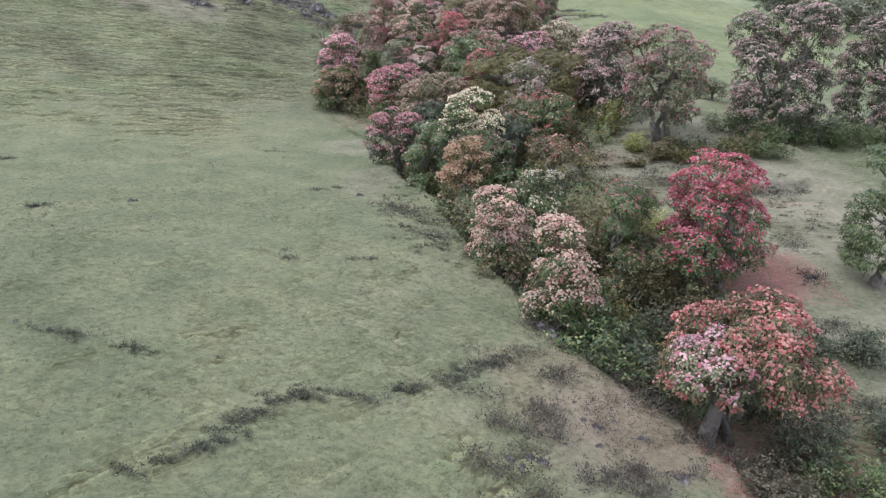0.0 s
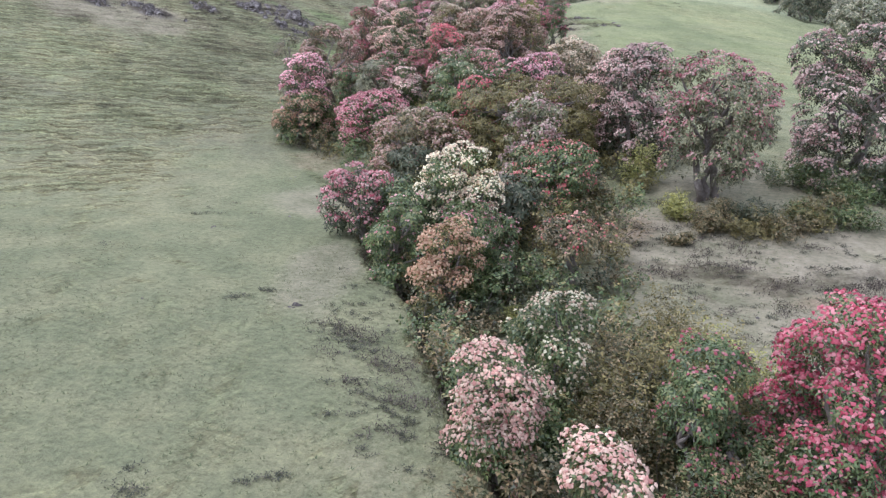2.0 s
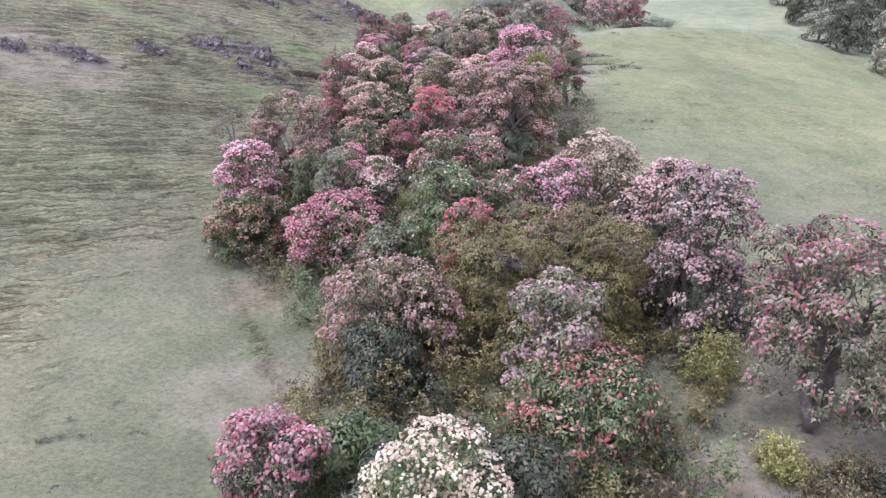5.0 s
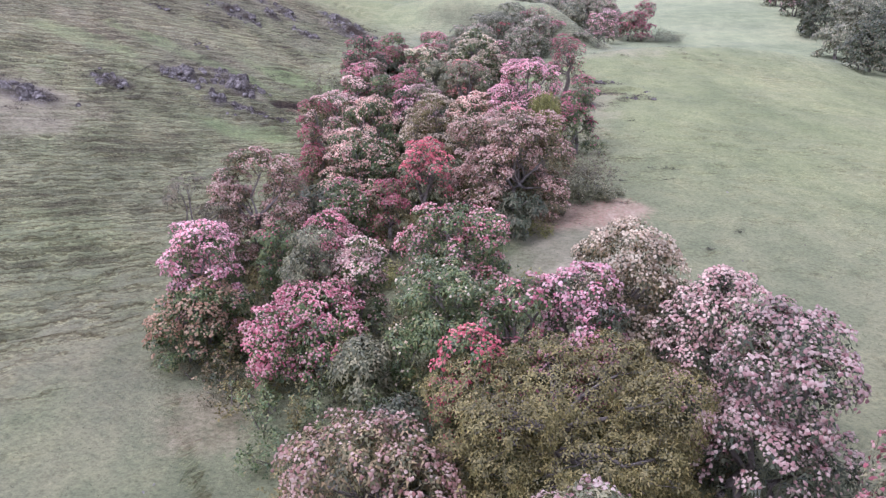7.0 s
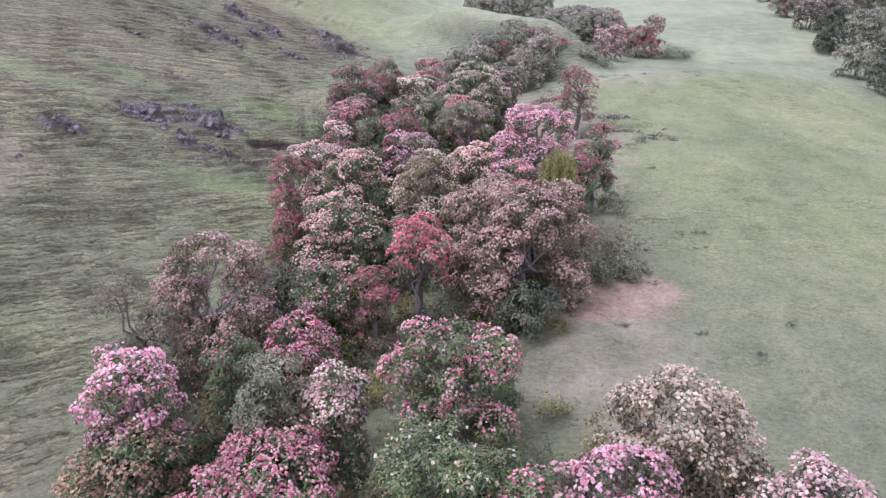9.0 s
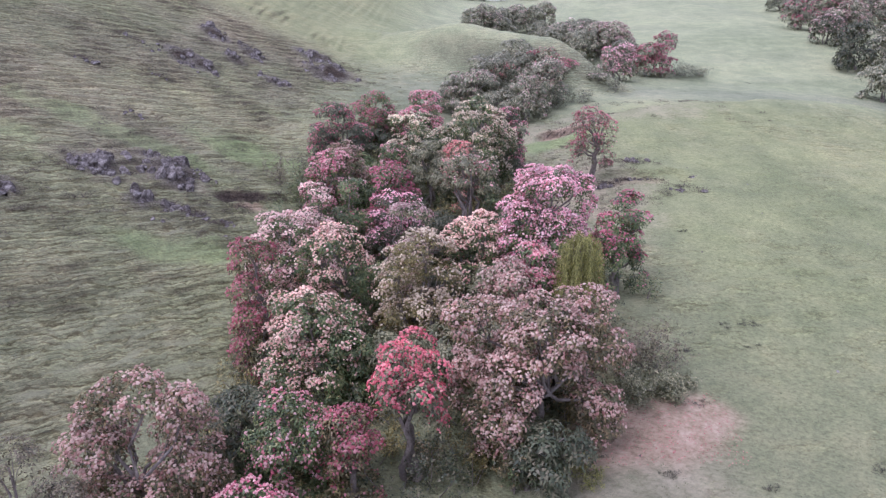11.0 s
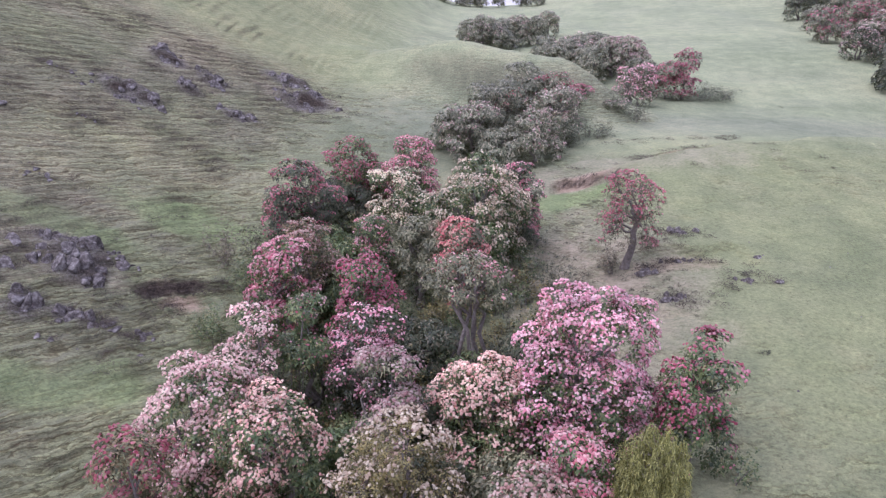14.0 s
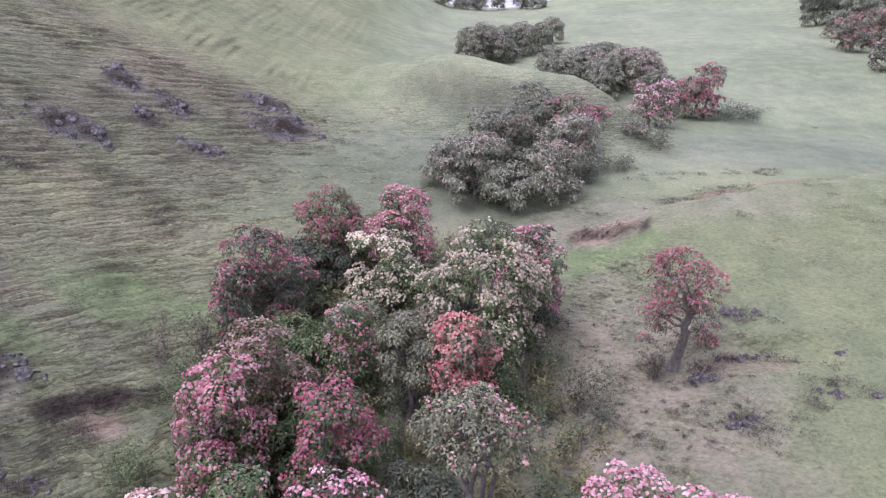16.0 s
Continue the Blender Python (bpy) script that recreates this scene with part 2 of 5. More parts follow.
green = mixc(n, l, maths(n, l, "MULTIPLY", trod, ledge_breaks2.outputs[0]), green, mixc(n, l, 1.0, green, step_shade2.outputs[0], "MULTIPLY"))
# ragged tussock lines drawn out along the contours, shaded foot and lit lip painted
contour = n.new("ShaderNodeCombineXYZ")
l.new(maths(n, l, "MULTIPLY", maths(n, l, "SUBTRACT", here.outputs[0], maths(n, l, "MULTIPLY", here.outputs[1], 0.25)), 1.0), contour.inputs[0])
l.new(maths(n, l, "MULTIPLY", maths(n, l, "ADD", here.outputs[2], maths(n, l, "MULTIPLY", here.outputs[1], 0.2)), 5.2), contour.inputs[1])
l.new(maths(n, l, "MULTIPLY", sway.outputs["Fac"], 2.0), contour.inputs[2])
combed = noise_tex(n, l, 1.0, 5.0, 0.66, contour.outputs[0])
tussock_shade = ramp(n, [(0.3, (0.92, 0.91, 0.89)), (0.42, (1.06, 1.06, 1.04)), (0.465, (0.6, 0.57, 0.54)), (0.49, (0.6, 0.57, 0.54)), (0.515, (1.48, 1.48, 1.4)), (0.57, (1.12, 1.13, 1.1)), (0.7, (0.98, 0.98, 0.96))])
l.new(combed.outputs["Fac"], tussock_shade.inputs[0])
green = mixc(n, l, maths(n, l, "MULTIPLY", trod, 0.75), green, mixc(n, l, 1.0, green, tussock_shade.outputs[0], "MULTIPLY"))
col = mixc(n, l, patchy(attr("dry")), green, d1.outputs[0])
col = mixc(n, l, patchy(attr("soil")), col, s1.outputs[0])
k1 = ramp(n, [(0.4, (0.06, 0.052, 0.046)), (0.5, (0.16, 0.14, 0.125)), (0.62, (0.36, 0.335, 0.305))])
l.new(mixc(n, l, 0.6, fine.outputs["Fac"], grain.outputs["Fac"]), k1.inputs[0])
col = mixc(n, l, patchy(attr("stone"), 2.6), col, k1.outputs[0])
col = mixc(n, l, maths(n, l, "MULTIPLY", patchy(attr("petals")), 0.7), col, (0.4, 0.17, 0.15))
slope = n.new("ShaderNodeSeparateXYZ")
l.new(geo.outputs["Normal"], slope.inputs[0])
bare = n.new("ShaderNodeMapRange")
bare.inputs[1].default_value, bare.inputs[2].default_value = 0.86, 0.6
l.new(slope.outputs[2], bare.inputs[0])
e1 = ramp(n, [(0.38, (0.03, 0.024, 0.02)), (0.5, (0.085, 0.066, 0.05)), (0.62, (0.17, 0.135, 0.1))])
l.new(mixc(n, l, 0.6, fine.outputs["Fac"], grain.outputs["Fac"]), e1.inputs[0])
col = mixc(n, l, bare.outputs[0], col, e1.outputs[0])
l.new(col, b.inputs["Base Color"])
swell = maths(n, l, "MULTIPLY", maths(n, l, "MULTIPLY", combed.outputs["Fac"], trod), 2.6)
bump(n, l, b, maths(n, l, "ADD", swell, mixc(n, l, 0.5, fine.outputs["Fac"], grain.outputs["Fac"])), 0.95, 0.14)


# ---- the lie of the land ----
EAST = np.array([-60, -32, -20, -11, -3, 6, 14, 28, 60.0])
NORTH = np.array([0, 20, 40, 60, 80, 100, 125, 155, 200.0])
RISE = np.array([
    [4.2, 5.9, 6.9, 7.2, 5.9, 3.9, 2.6, 0.8, -3.0],
    [10.6, 8.2, 7.6, 7.9, 6.9, 5.7, 5.3, 3.5, -0.5],
    [17.1, 11.0, 8.6, 6.6, 6.4, 7.4, 7.6, 6.0, 2.0],
    [23.1, 14.7, 11.2, 8.5, 7.9, 9.0, 9.4, 8.1, 4.5],
    [28.8, 19.6, 15.6, 12.0, 10.4, 10.9, 12.5, 11.3, 7.1],
    [34.1, 23.6, 18.2, 14.2, 12.9, 12.1, 13.2, 13.8, 9.8],
    [40.1, 27.5, 21.8, 17.7, 15.5, 14.3, 13.5, 13.4, 12.8],
    [46.7, 31.8, 25.5, 21.2, 18.2, 16.6, 16.3, 16.7, 17.8],
    [56.5, 38.3, 30.8, 25.8, 22.0, 19.0, 18.2, 18.8, 21.5],
])


def hermite(nodes, v):
    count = len(nodes)
    v = np.clip(v, nodes[0], nodes[-1])
    i = np.clip(np.searchsorted(nodes, v, side="right") - 1, 0, count - 2)
    h = nodes[i + 1] - nodes[i]
    t = (v - nodes[i]) / h
    slopes = np.zeros((count, count))
    for k in range(count):
        lo, hi = max(k - 1, 0), min(k + 1, count - 1)
        slopes[k, hi] += 1 / (nodes[hi] - nodes[lo])
        slopes[k, lo] -= 1 / (nodes[hi] - nodes[lo])
    one = np.eye(count)
    return ((2 * t**3 - 3 * t**2 + 1)[:, None] * one[i] + ((t**3 - 2 * t**2 + t) * h)[:, None] * slopes[i]
            + (3 * t**2 - 2 * t**3)[:, None] * one[i + 1] + ((t**3 - t**2) * h)[:, None] * slopes[i + 1])


def lattice(ix, iy, seed):
    h = (ix.astype(np.int64) * 374761393 + iy.astype(np.int64) * 668265263 + seed * 974634777) & 0xFFFFFFFF
    h = ((h ^ (h >> 13)) * 1274126177) & 0xFFFFFFFF
    return ((h ^ (h >> 16)) & 0xFFFF) / 65535.0


def rough(x, y, size, seed=0, octaves=3):
    """Smooth random relief between -1 and 1."""
    out, amp, total = 0.0, 1.0, 0.0
    for o in range(octaves):
        u, v = x / size, y / size
        iu, iv = np.floor(u), np.floor(v)
        fu, fv = u - iu, v - iv
        fu, fv = fu * fu * (3 - 2 * fu), fv * fv * (3 - 2 * fv)
        a, b2 = lattice(iu, iv, seed + o), lattice(iu + 1, iv, seed + o)
        c, d = lattice(iu, iv + 1, seed + o), lattice(iu + 1, iv + 1, seed + o)
        out = out + amp * ((a + (b2 - a) * fu) * (1 - fv) + (c + (d - c) * fu) * fv)
        total += amp
        amp, size = amp * 0.5, size * 0.47
    return out / total * 2 - 1


def step(a, b2, v):
    t = np.clip((v - a) / (b2 - a), 0, 1)
    return t * t * (3 - 2 * t)


def smooth_land(x, y):
    x, y = np.atleast_1d(np.asarray(x, float)), np.atleast_1d(np.asarray(y, float))
    z = np.einsum("ij,ik,jk->i", hermite(NORTH, y), hermite(EAST, x), RISE)
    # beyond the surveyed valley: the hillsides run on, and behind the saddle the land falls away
    z = z + 0.3 * np.clip(-60 - x, 0, 400) - 0.1 * np.clip(-400 - x, 0, None) * 4
    z = z - 0.02 * np.clip(x - 60, 0, 40) + 0.16 * np.clip(x - 70, 0, 300) * step(60, 160, y) - 0.35 * np.clip(x - 400, 0, None)
    z = z - 0.05 * np.clip(-y, 0, None)
    # a spur of the western hill that reaches across the valley
    u = np.clip(((x + 4) * 26 + (y - 132) * -18) / (26**2 + 18**2), 0, 1.1)
    off = (x + 4 - 26 * u) ** 2 + (y - 132 + 18 * u) ** 2
    z = z + 5.6 * step(-0.25, 0.4, u) * (1 - step(0.7, 1.05, u)) * np.exp(-off / 5.6**2)
    beyond = step(195, 275, y)
    z = z + 0.03 * np.clip(y - 200, 0, 75) + beyond * (0.8 + 0.11 * np.clip(21 - x, 0, 80) + 0.12 * np.clip(x - 31, 0, 80))
    z = z - 0.0016 * np.clip(y - 280, 0, 120) ** 2 - 0.38 * np.clip(y - 400, 0, None)
    return np.maximum(z, -420 + 0 * z)


RIM_Y = np.array([0, 12.5, 16.7, 21.3, 27, 31, 38, 48, 55, 62, 72, 82, 92, 105, 120.0])
RIM_X = np.array([12, 5.4, 2.3, 0.6, -0.6, -2.4, -3.6, -9, -10, -7.4, -7.6, -7.8, -6, 2, 10.0])
# broken bluffs of the western hill: east, north, width, height, stones
BLUFFS = ((-17.4, 77.2, 2.4, 1.0, 22), (-14.4, 79.6, 3.2, 0.8, 24), (-13.7, 78.5, 2.2, 0.8, 18), (-14.3, 75.6, 1.1, 0.7, 7), (-12.8, 76.0, 1.5, 0.4, 8), (-23.4, 67.8, 3.6, 0.9, 20), (-20.4, 72.6, 2.6, 0.8, 14),
          (-26.5, 66.0, 2.2, 0.8, 9), (-19.4, 108.0, 2.2, 1.3, 15), (-16.0, 108.1, 1.8, 1.2, 13), (-13.1, 103.4, 2.4, 0.8, 12), (-11.4, 115.4, 4.4, 1.2, 20), (-8.9, 111.4, 4.6, 2.0, 34), (-19.0, 99.4, 4.0, 1.6, 16), (-16.6, 104.2, 1.6, 0.8, 9))
# eroded scarps: from, to, drop on the near side
SCARPS = [(4.5, 30.6, 9, 29.4, 0.3), (9, 29.4, 12.2, 28.7, 0.4), (12.2, 28.7, 17, 29.8, 0.35), (8.5, 25.2, 13.5, 24.6, 0.22),
          (-11.2, 78.8, -7.6, 80.9, 0.42), (10.3, 95.6, 14.2, 94.8, 0.6), (18.0, 99.0, 21.6, 99.2, 0.4), (23.6, 100.4, 29, 102.4, 0.4),
          (12.3, 82.2, 17.5, 82.6, 0.3)]


def land(x, y):
    x, y = np.atleast_1d(np.asarray(x, float)), np.atleast_1d(np.asarray(y, float))
    z = smooth_land(x, y)
    near = np.exp(-(np.clip(np.abs(y - 60) - 70, 0, None) / 40) ** 2)
    z = z + 0.28 * rough(x, y, 9.0, 3) + (0.075 * rough(x, y, 1.5, 9, 2) + 0.035 * rough(x, y, 0.7, 19, 1)) * near
    # gully along the copse, steep on its western rim
    d = x - np.interp(y, RIM_Y, RIM_X) + 0.35 * rough(x, y, 2.2, 21)
    deep = np.interp(y, [0, 10, 30, 45, 80, 100, 125], [0.5, 0.95, 0.85, 0.12, 0.25, 0.15, 0.0])
    z = z - deep * step(0.0, 0.9, d) * (1 - step(3.0, 7.5, d))
    # the eastern shoulder ends in a brow above the valley floor
    brow = (y - 91.6 - 0.43 * (x - 10)) / 1.09
    z = z + 1.15 * np.exp(-np.where(brow < 0, brow / 6.5, brow / 2.2) ** 2) * step(10, 17, x) * (1 - step(40, 60, x))
    # rocky bluffs stand proud of the slope
    for cx, cy, wide, high, _ in BLUFFS:
        across, up = (x - cx) * 0.92 + (y - cy) * 0.38, (y - cy) * 0.92 - (x - cx) * 0.38
        z = z + 0.55 * high * np.exp(-((across / (0.5 * wide)) ** 2) - np.where(up < 0, up / 0.5, up / 1.6) ** 2) * np.clip(0.75 + 0.9 * rough(x, y, 1.0, 47, 2), 0, 1.6)
    # cattle terraces along the contours of the steeper slopes
    e = 0.5
    sx = (smooth_land(x + e, y) - smooth_land(x - e, y)) / (2 * e)
    sy = (smooth_land(x, y + e) - smooth_land(x, y - e)) / (2 * e)
    steep = step(0.12, 0.32, np.hypot(sx, sy)) * step(4, 9, np.abs(x - 2))
    tread = (z + 0.2 * y + 0.42 * rough(x, y, 4.5, 33, 3) + 0.14 * rough(x, y, 1.3, 35, 2)) / 0.5
    saw = tread - np.floor(tread)
    worn_in = np.clip(0.5 + 1.5 * rough(x, y, 2.4, 41, 3), 0.0, 1.3) * np.where(x > 4, 0.3, 1.0)
    z = z + steep * near * 0.4 * (np.where(saw < 0.78, saw / 0.78, (1 - saw) / 0.22) - 0.5) * worn_in
    for x0, y0, x1, y1, drop in SCARPS:
        w = np.hypot(x1 - x0, y1 - y0)
        along = ((x - x0) * (x1 - x0) + (y - y0) * (y1 - y0)) / w
        side = ((y - y0) * (x1 - x0) - (x - x0) * (y1 - y0)) / w * np.sign(x1 - x0) + 0.7 * rough(x, y, 1.9, 57)
        ends = step(-0.4, 0.4, along) * (1 - step(w - 0.4, w + 0.4, along))
        z = z - drop * ends * (1 - step(-0.12, 0.22, side)) * step(-3.2, -0.5, side)
    return z


def ground_at(x, y):
    return float(land(x, y)[0])


def blot(x, y, spots, seed):
    """Strength of ragged patches, each given as east, north, half width, half depth, strength."""
    out = np.zeros_like(x)
    for cx, cy, rx, ry, s in spots:
        q = np.hypot((x - cx) / rx, (y - cy) / ry) + 0.35 * rough(x, y, 1.7, seed)
        out = np.maximum(out, s * (1 - step(0.55, 1.15, q)))
    return out


def part(name, mesh, material, parent, label=""):
    ob = new(name, mesh)
    mesh.materials.append(material)
    ob.parent = parent
    if label:
        ob["label"] = label
    return ob


def mesh_of(name, verts, faces, smooth=False):
    """verts: (n, 3) array; faces: (m, k) array of one face size."""
    me = bpy.data.meshes.new(name)
    verts, faces = np.asarray(verts, np.float32), np.asarray(faces, np.int32)
    m, k = faces.shape
    me.vertices.add(len(verts))
    me.vertices.foreach_set("co", verts.ravel())
    me.loops.add(m * k)
    me.loops.foreach_set("vertex_index", faces.ravel())
    me.polygons.add(m)
    me.polygons.foreach_set("loop_start", np.arange(m, dtype=np.int32) * k)
    me.polygons.foreach_set("loop_total", np.full(m, k, np.int32))
    if smooth:
        me.polygons.foreach_set("use_smooth", np.ones(m, bool))
    me.update(calc_edges=True)
    me.validate()
    return me


def spread(lo, hi, fine_lo, fine_hi, pitch, grow=1.13):
    """Grid lines: even within the fine stretch, ever wider outside."""
    mid_lines = np.arange(fine_lo, fine_hi + 1e-6, pitch)
    right, left, w = [], [], pitch
    v = mid_lines[-1]
    while v < hi:
        w *= grow
        v += w
        right.append(v)
    v, w = mid_lines[0], pitch
    while v > lo:
        w *= grow
        v -= w
        left.append(v)
    return np.array(left[::-1] + mid_lines.tolist() + right)


gx, gy = spread(-3000, 3000, -27, 25, 0.25, 1.14), spread(-2500, 3500, 6, 116, 0.25, 1.14)
GX, GY = np.meshgrid(gx, gy)
fx, fy = GX.ravel(), GY.ravel()
fz = land(fx, fy)
nx, ny = len(gx), len(gy)
base = (np.arange(ny - 1)[:, None] * nx + np.arange(nx - 1)[None]).ravel()
me = mesh_of("ground", np.stack([fx, fy, fz], 1), np.stack([base, base + 1, base + nx + 1, base + nx], 1), True)
SOIL = [(7.4, 11.4, 2.6, 1.8, 0.9), (-9.2, 78.8, 0.9, 0.8, 0.8), (-10.3, 79.6, 0.6, 0.4, 0.5), (8.6, 59.0, 2.9, 1.8, 0.9), (10.5, 60.2, 2.0, 1.2, 0.8), (-4.5, 52.5, 1.6, 3.2, 0.7), (-4.6, 59.5, 1.2, 2.6, 0.55), (6.8, 33.2, 2.0, 1.6, 0.6), (-6.2, 45.5, 1.8, 2.0, 0.35),
        (12.2, 95.2, 2.4, 0.9, 0.95), (19.8, 98.9, 2.0, 0.8, 0.95), (26.2, 101.4, 3.0, 0.8, 0.9), (13.5, 27.6, 2.6, 0.9, 0.6), (4.5, 12.5, 2.6, 2.0, 0.6), (13.8, 81.0, 2.6, 1.2, 0.45),
        (9, 80, 4.0, 6.0, 0.16), (2.6, 13.3, 1.8, 2.6, 0.4)]
DRY = [(-17.2, 77.4, 2.6, 1.6, 0.35), (-14.2, 79.0, 3.0, 1.8, 0.35), (-9.0, 112, 4.0, 2.4, 0.35), (-18, 107, 3.6, 2.2, 0.3), (-23.4, 68, 3.4, 1.8, 0.6), (4.2, 12.2, 2.4, 2.2, 0.6), (11, 31, 7, 5, 0.75), (9.5, 26, 5, 3, 0.5), (14, 36, 6, 6, 0.55), (-4.4, 38.5, 2.6, 3.5, 0.42), (-3.0, 29, 1.2, 4.0, 0.45), (8, 55, 4, 5, 0.5), (10, 80, 5, 9, 0.42), (0.5, 16, 3, 5, 0.12),
       (15, 27, 6, 5, 0.75), (16, 21.5, 5, 4.5, 0.65), (14.5, 33, 6, 4, 0.6), (12, 17, 5, 6, 0.5), (14, 96, 10, 4, 0.35), (-26, 66, 7, 5, 0.5)]
STONE = [(cx, cy, 0.5 * wide + 0.3, 0.9 * high + 0.2, 0.65) for cx, cy, wide, high, _ in BLUFFS]
LUSH = [(-12.4, 72, 2.6, 1.3, 0.9), (-10.4, 73, 1.8, 1.4, 0.8), (-18, 81.6, 7.0, 1.5, 0.8), (-11, 85.6, 5.0, 2.0, 0.9), (-24, 77.5, 4.0, 1.4, 0.7), (10.5, 91.5, 4.0, 2.0, 0.8)]
RED = [(9.8, 20.6, 2.6, 1.9, 0.9), (8.0, 12.6, 1.8, 1.6, 0.45), (7.2, 10.6, 1.6, 1.2, 0.6)]
for name, spots, seed in (("soil", SOIL, 61), ("dry", DRY, 67), ("petals", RED, 71), ("stone", STONE, 73), ("lush", LUSH, 79)):
    a = me.attributes.new(name, "FLOAT", "POINT")
    a.data.foreach_set("value", blot(fx, fy, spots, seed).astype(np.float32))
mottle = rough(fx, fy, 4.0, 83, 3)
heathy = step(-7, -12, fx) * step(66, 76, fy) * np.clip(0.6 + 0.9 * mottle, 0, 1) * (1 - 0.7 * step(112, 125, fy))
heathy = np.maximum(heathy, step(-5, -10, fx) * step(34, 44, fy) * (1 - step(112, 125, fy)) * np.clip(0.2 + 0.6 * mottle, 0, 1))
bright = np.maximum(step(10, 17, fx) * step(50, 70, fy) * (1 - 0.8 * step(104, 114, fy)), step(114, 124, fy) * step(-60, -40, fx)) * np.clip(0.8 + 0.5 * mottle, 0, 1)
# how strongly haze is painted into the grass, growing up the valley
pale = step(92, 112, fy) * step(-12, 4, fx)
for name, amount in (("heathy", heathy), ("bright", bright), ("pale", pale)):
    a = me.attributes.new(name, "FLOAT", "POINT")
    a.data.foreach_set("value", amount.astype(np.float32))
ground = new("ground", me)
me.materials.append(GROUND)
tagged(ground, "grazed green pasture on valley slopes with bare soil patches", "ground", kind="structure")


# ---- plants ----
def frame_of(normal):
    """Two vectors across each unit normal."""
    up = np.where(np.abs(normal[:, 2:3]) < 0.9, np.array([[0, 0, 1.0]]), np.array([[1.0, 0, 0]]))
    u = np.cross(up, normal)
    u /= np.linalg.norm(u, axis=1)[:, None] + 1e-9
    return u, np.cross(normal, u)


def unit(v):
    return v / (np.linalg.norm(v, axis=-1, keepdims=True) + 1e-9)


def whorls(rng, centre, normal, leaves, length, width, droop=0.35, rise=0.1, petals=False):
    """Whorls round the twig tips: pointed leaves, or petals that widen outward."""
    count = len(centre)
    u, v = frame_of(normal)
    turn = rng.uniform(0, 6.283, count)[:, None] + np.arange(leaves)[None] * 6.283 / leaves + rng.normal(0, 0.25, (count, leaves))
    size = length * rng.uniform(0.7, 1.25, (count, leaves, 1))
    out = np.cos(turn)[..., None] * u[:, None] + np.sin(turn)[..., None] * v[:, None]
    across = -np.sin(turn)[..., None] * u[:, None] + np.cos(turn)[..., None] * v[:, None]
    lift = rng.normal(rise, 0.3, (count, leaves, 1))
    way = unit(out + lift * normal[:, None])
    c = centre[:, None]
    tip = c + size * way + np.array([0, 0, -1.0]) * droop * size * rng.uniform(0.3, 1.3, (count, leaves, 1))
    half = across * (width * 0.5)
    if petals:
        verts = np.stack([c - 0.1 * length * way, tip + half, tip - half], 2)
    else:
        root = c + 0.25 * size * way
        verts = np.stack([root - half, root + half, tip], 2)
    verts = verts.reshape(-1, 3)
    return verts, np.arange(len(verts)).reshape(-1, 3)


def trusses(rng, centre, normal, radius):
    """Domed flower heads: four florets, high and low, round a raised middle."""
    count = len(centre)
    u, v = frame_of(normal)
    rad = radius * rng.uniform(0.65, 1.3, (count, 1, 1))
    a = (np.arange(4) * 6.283 / 4)[None] + rng.uniform(0, 6.283, (count, 1)) + rng.normal(0, 0.2, (count, 4))
    reach = rng.uniform(0.65, 1.25, (count, 4, 1))
    high = rng.normal(0.1, 0.25, (count, 4, 1))
    ring = centre[:, None] + rad * (reach * (np.cos(a)[..., None] * u[:, None] + np.sin(a)[..., None] * v[:, None]) + high * normal[:, None])
    top = centre[:, None] + rad * 0.95 * normal[:, None]
    verts = np.concatenate([ring, top], 1)
    faces = np.array([(i, (i + 1) % 4, 4) for i in range(4)])
    return verts.reshape(-1, 3), (np.arange(count)[:, None, None] * 5 + faces[None]).reshape(-1, 3)


def tube(path, radii, sides=6):
    """A tapered limb along a bent path."""
    path = np.asarray(path, float)
    way = unit(np.gradient(path, axis=0))
    u, v = frame_of(way)
    a = np.arange(sides) * 6.283 / sides
    ring = path[:, None] + np.asarray(radii)[:, None, None] * (np.cos(a)[None, :, None] * u[:, None] + np.sin(a)[None, :, None] * v[:, None])
    faces = []
    for i in range(len(path) - 1):
        for j in range(sides):
            q = (j + 1) % sides
            faces.append((i * sides + j, i * sides + q, (i + 1) * sides + q, (i + 1) * sides + j))
    return ring.reshape(-1, 3), np.array(faces)


def join(pieces):
    verts, faces, start = [], [], 0
    for v, f in pieces:
        verts.append(v)
        faces.append(f + start)
        start += len(v)
    return np.concatenate(verts), np.concatenate(faces)


def bent(rng, a, b2, count=5, wander=0.12):
    t = np.linspace(0, 1, count)[:, None]
    a, b2 = np.asarray(a, float), np.asarray(b2, float)
    size = np.linalg.norm(b2 - a)
    p = a + (b2 - a) * t
    p[1:-1] += rng.normal(0, wander * size, (count - 2, 3)) * np.array([1, 1, 0.5])
    return p


plants = 0


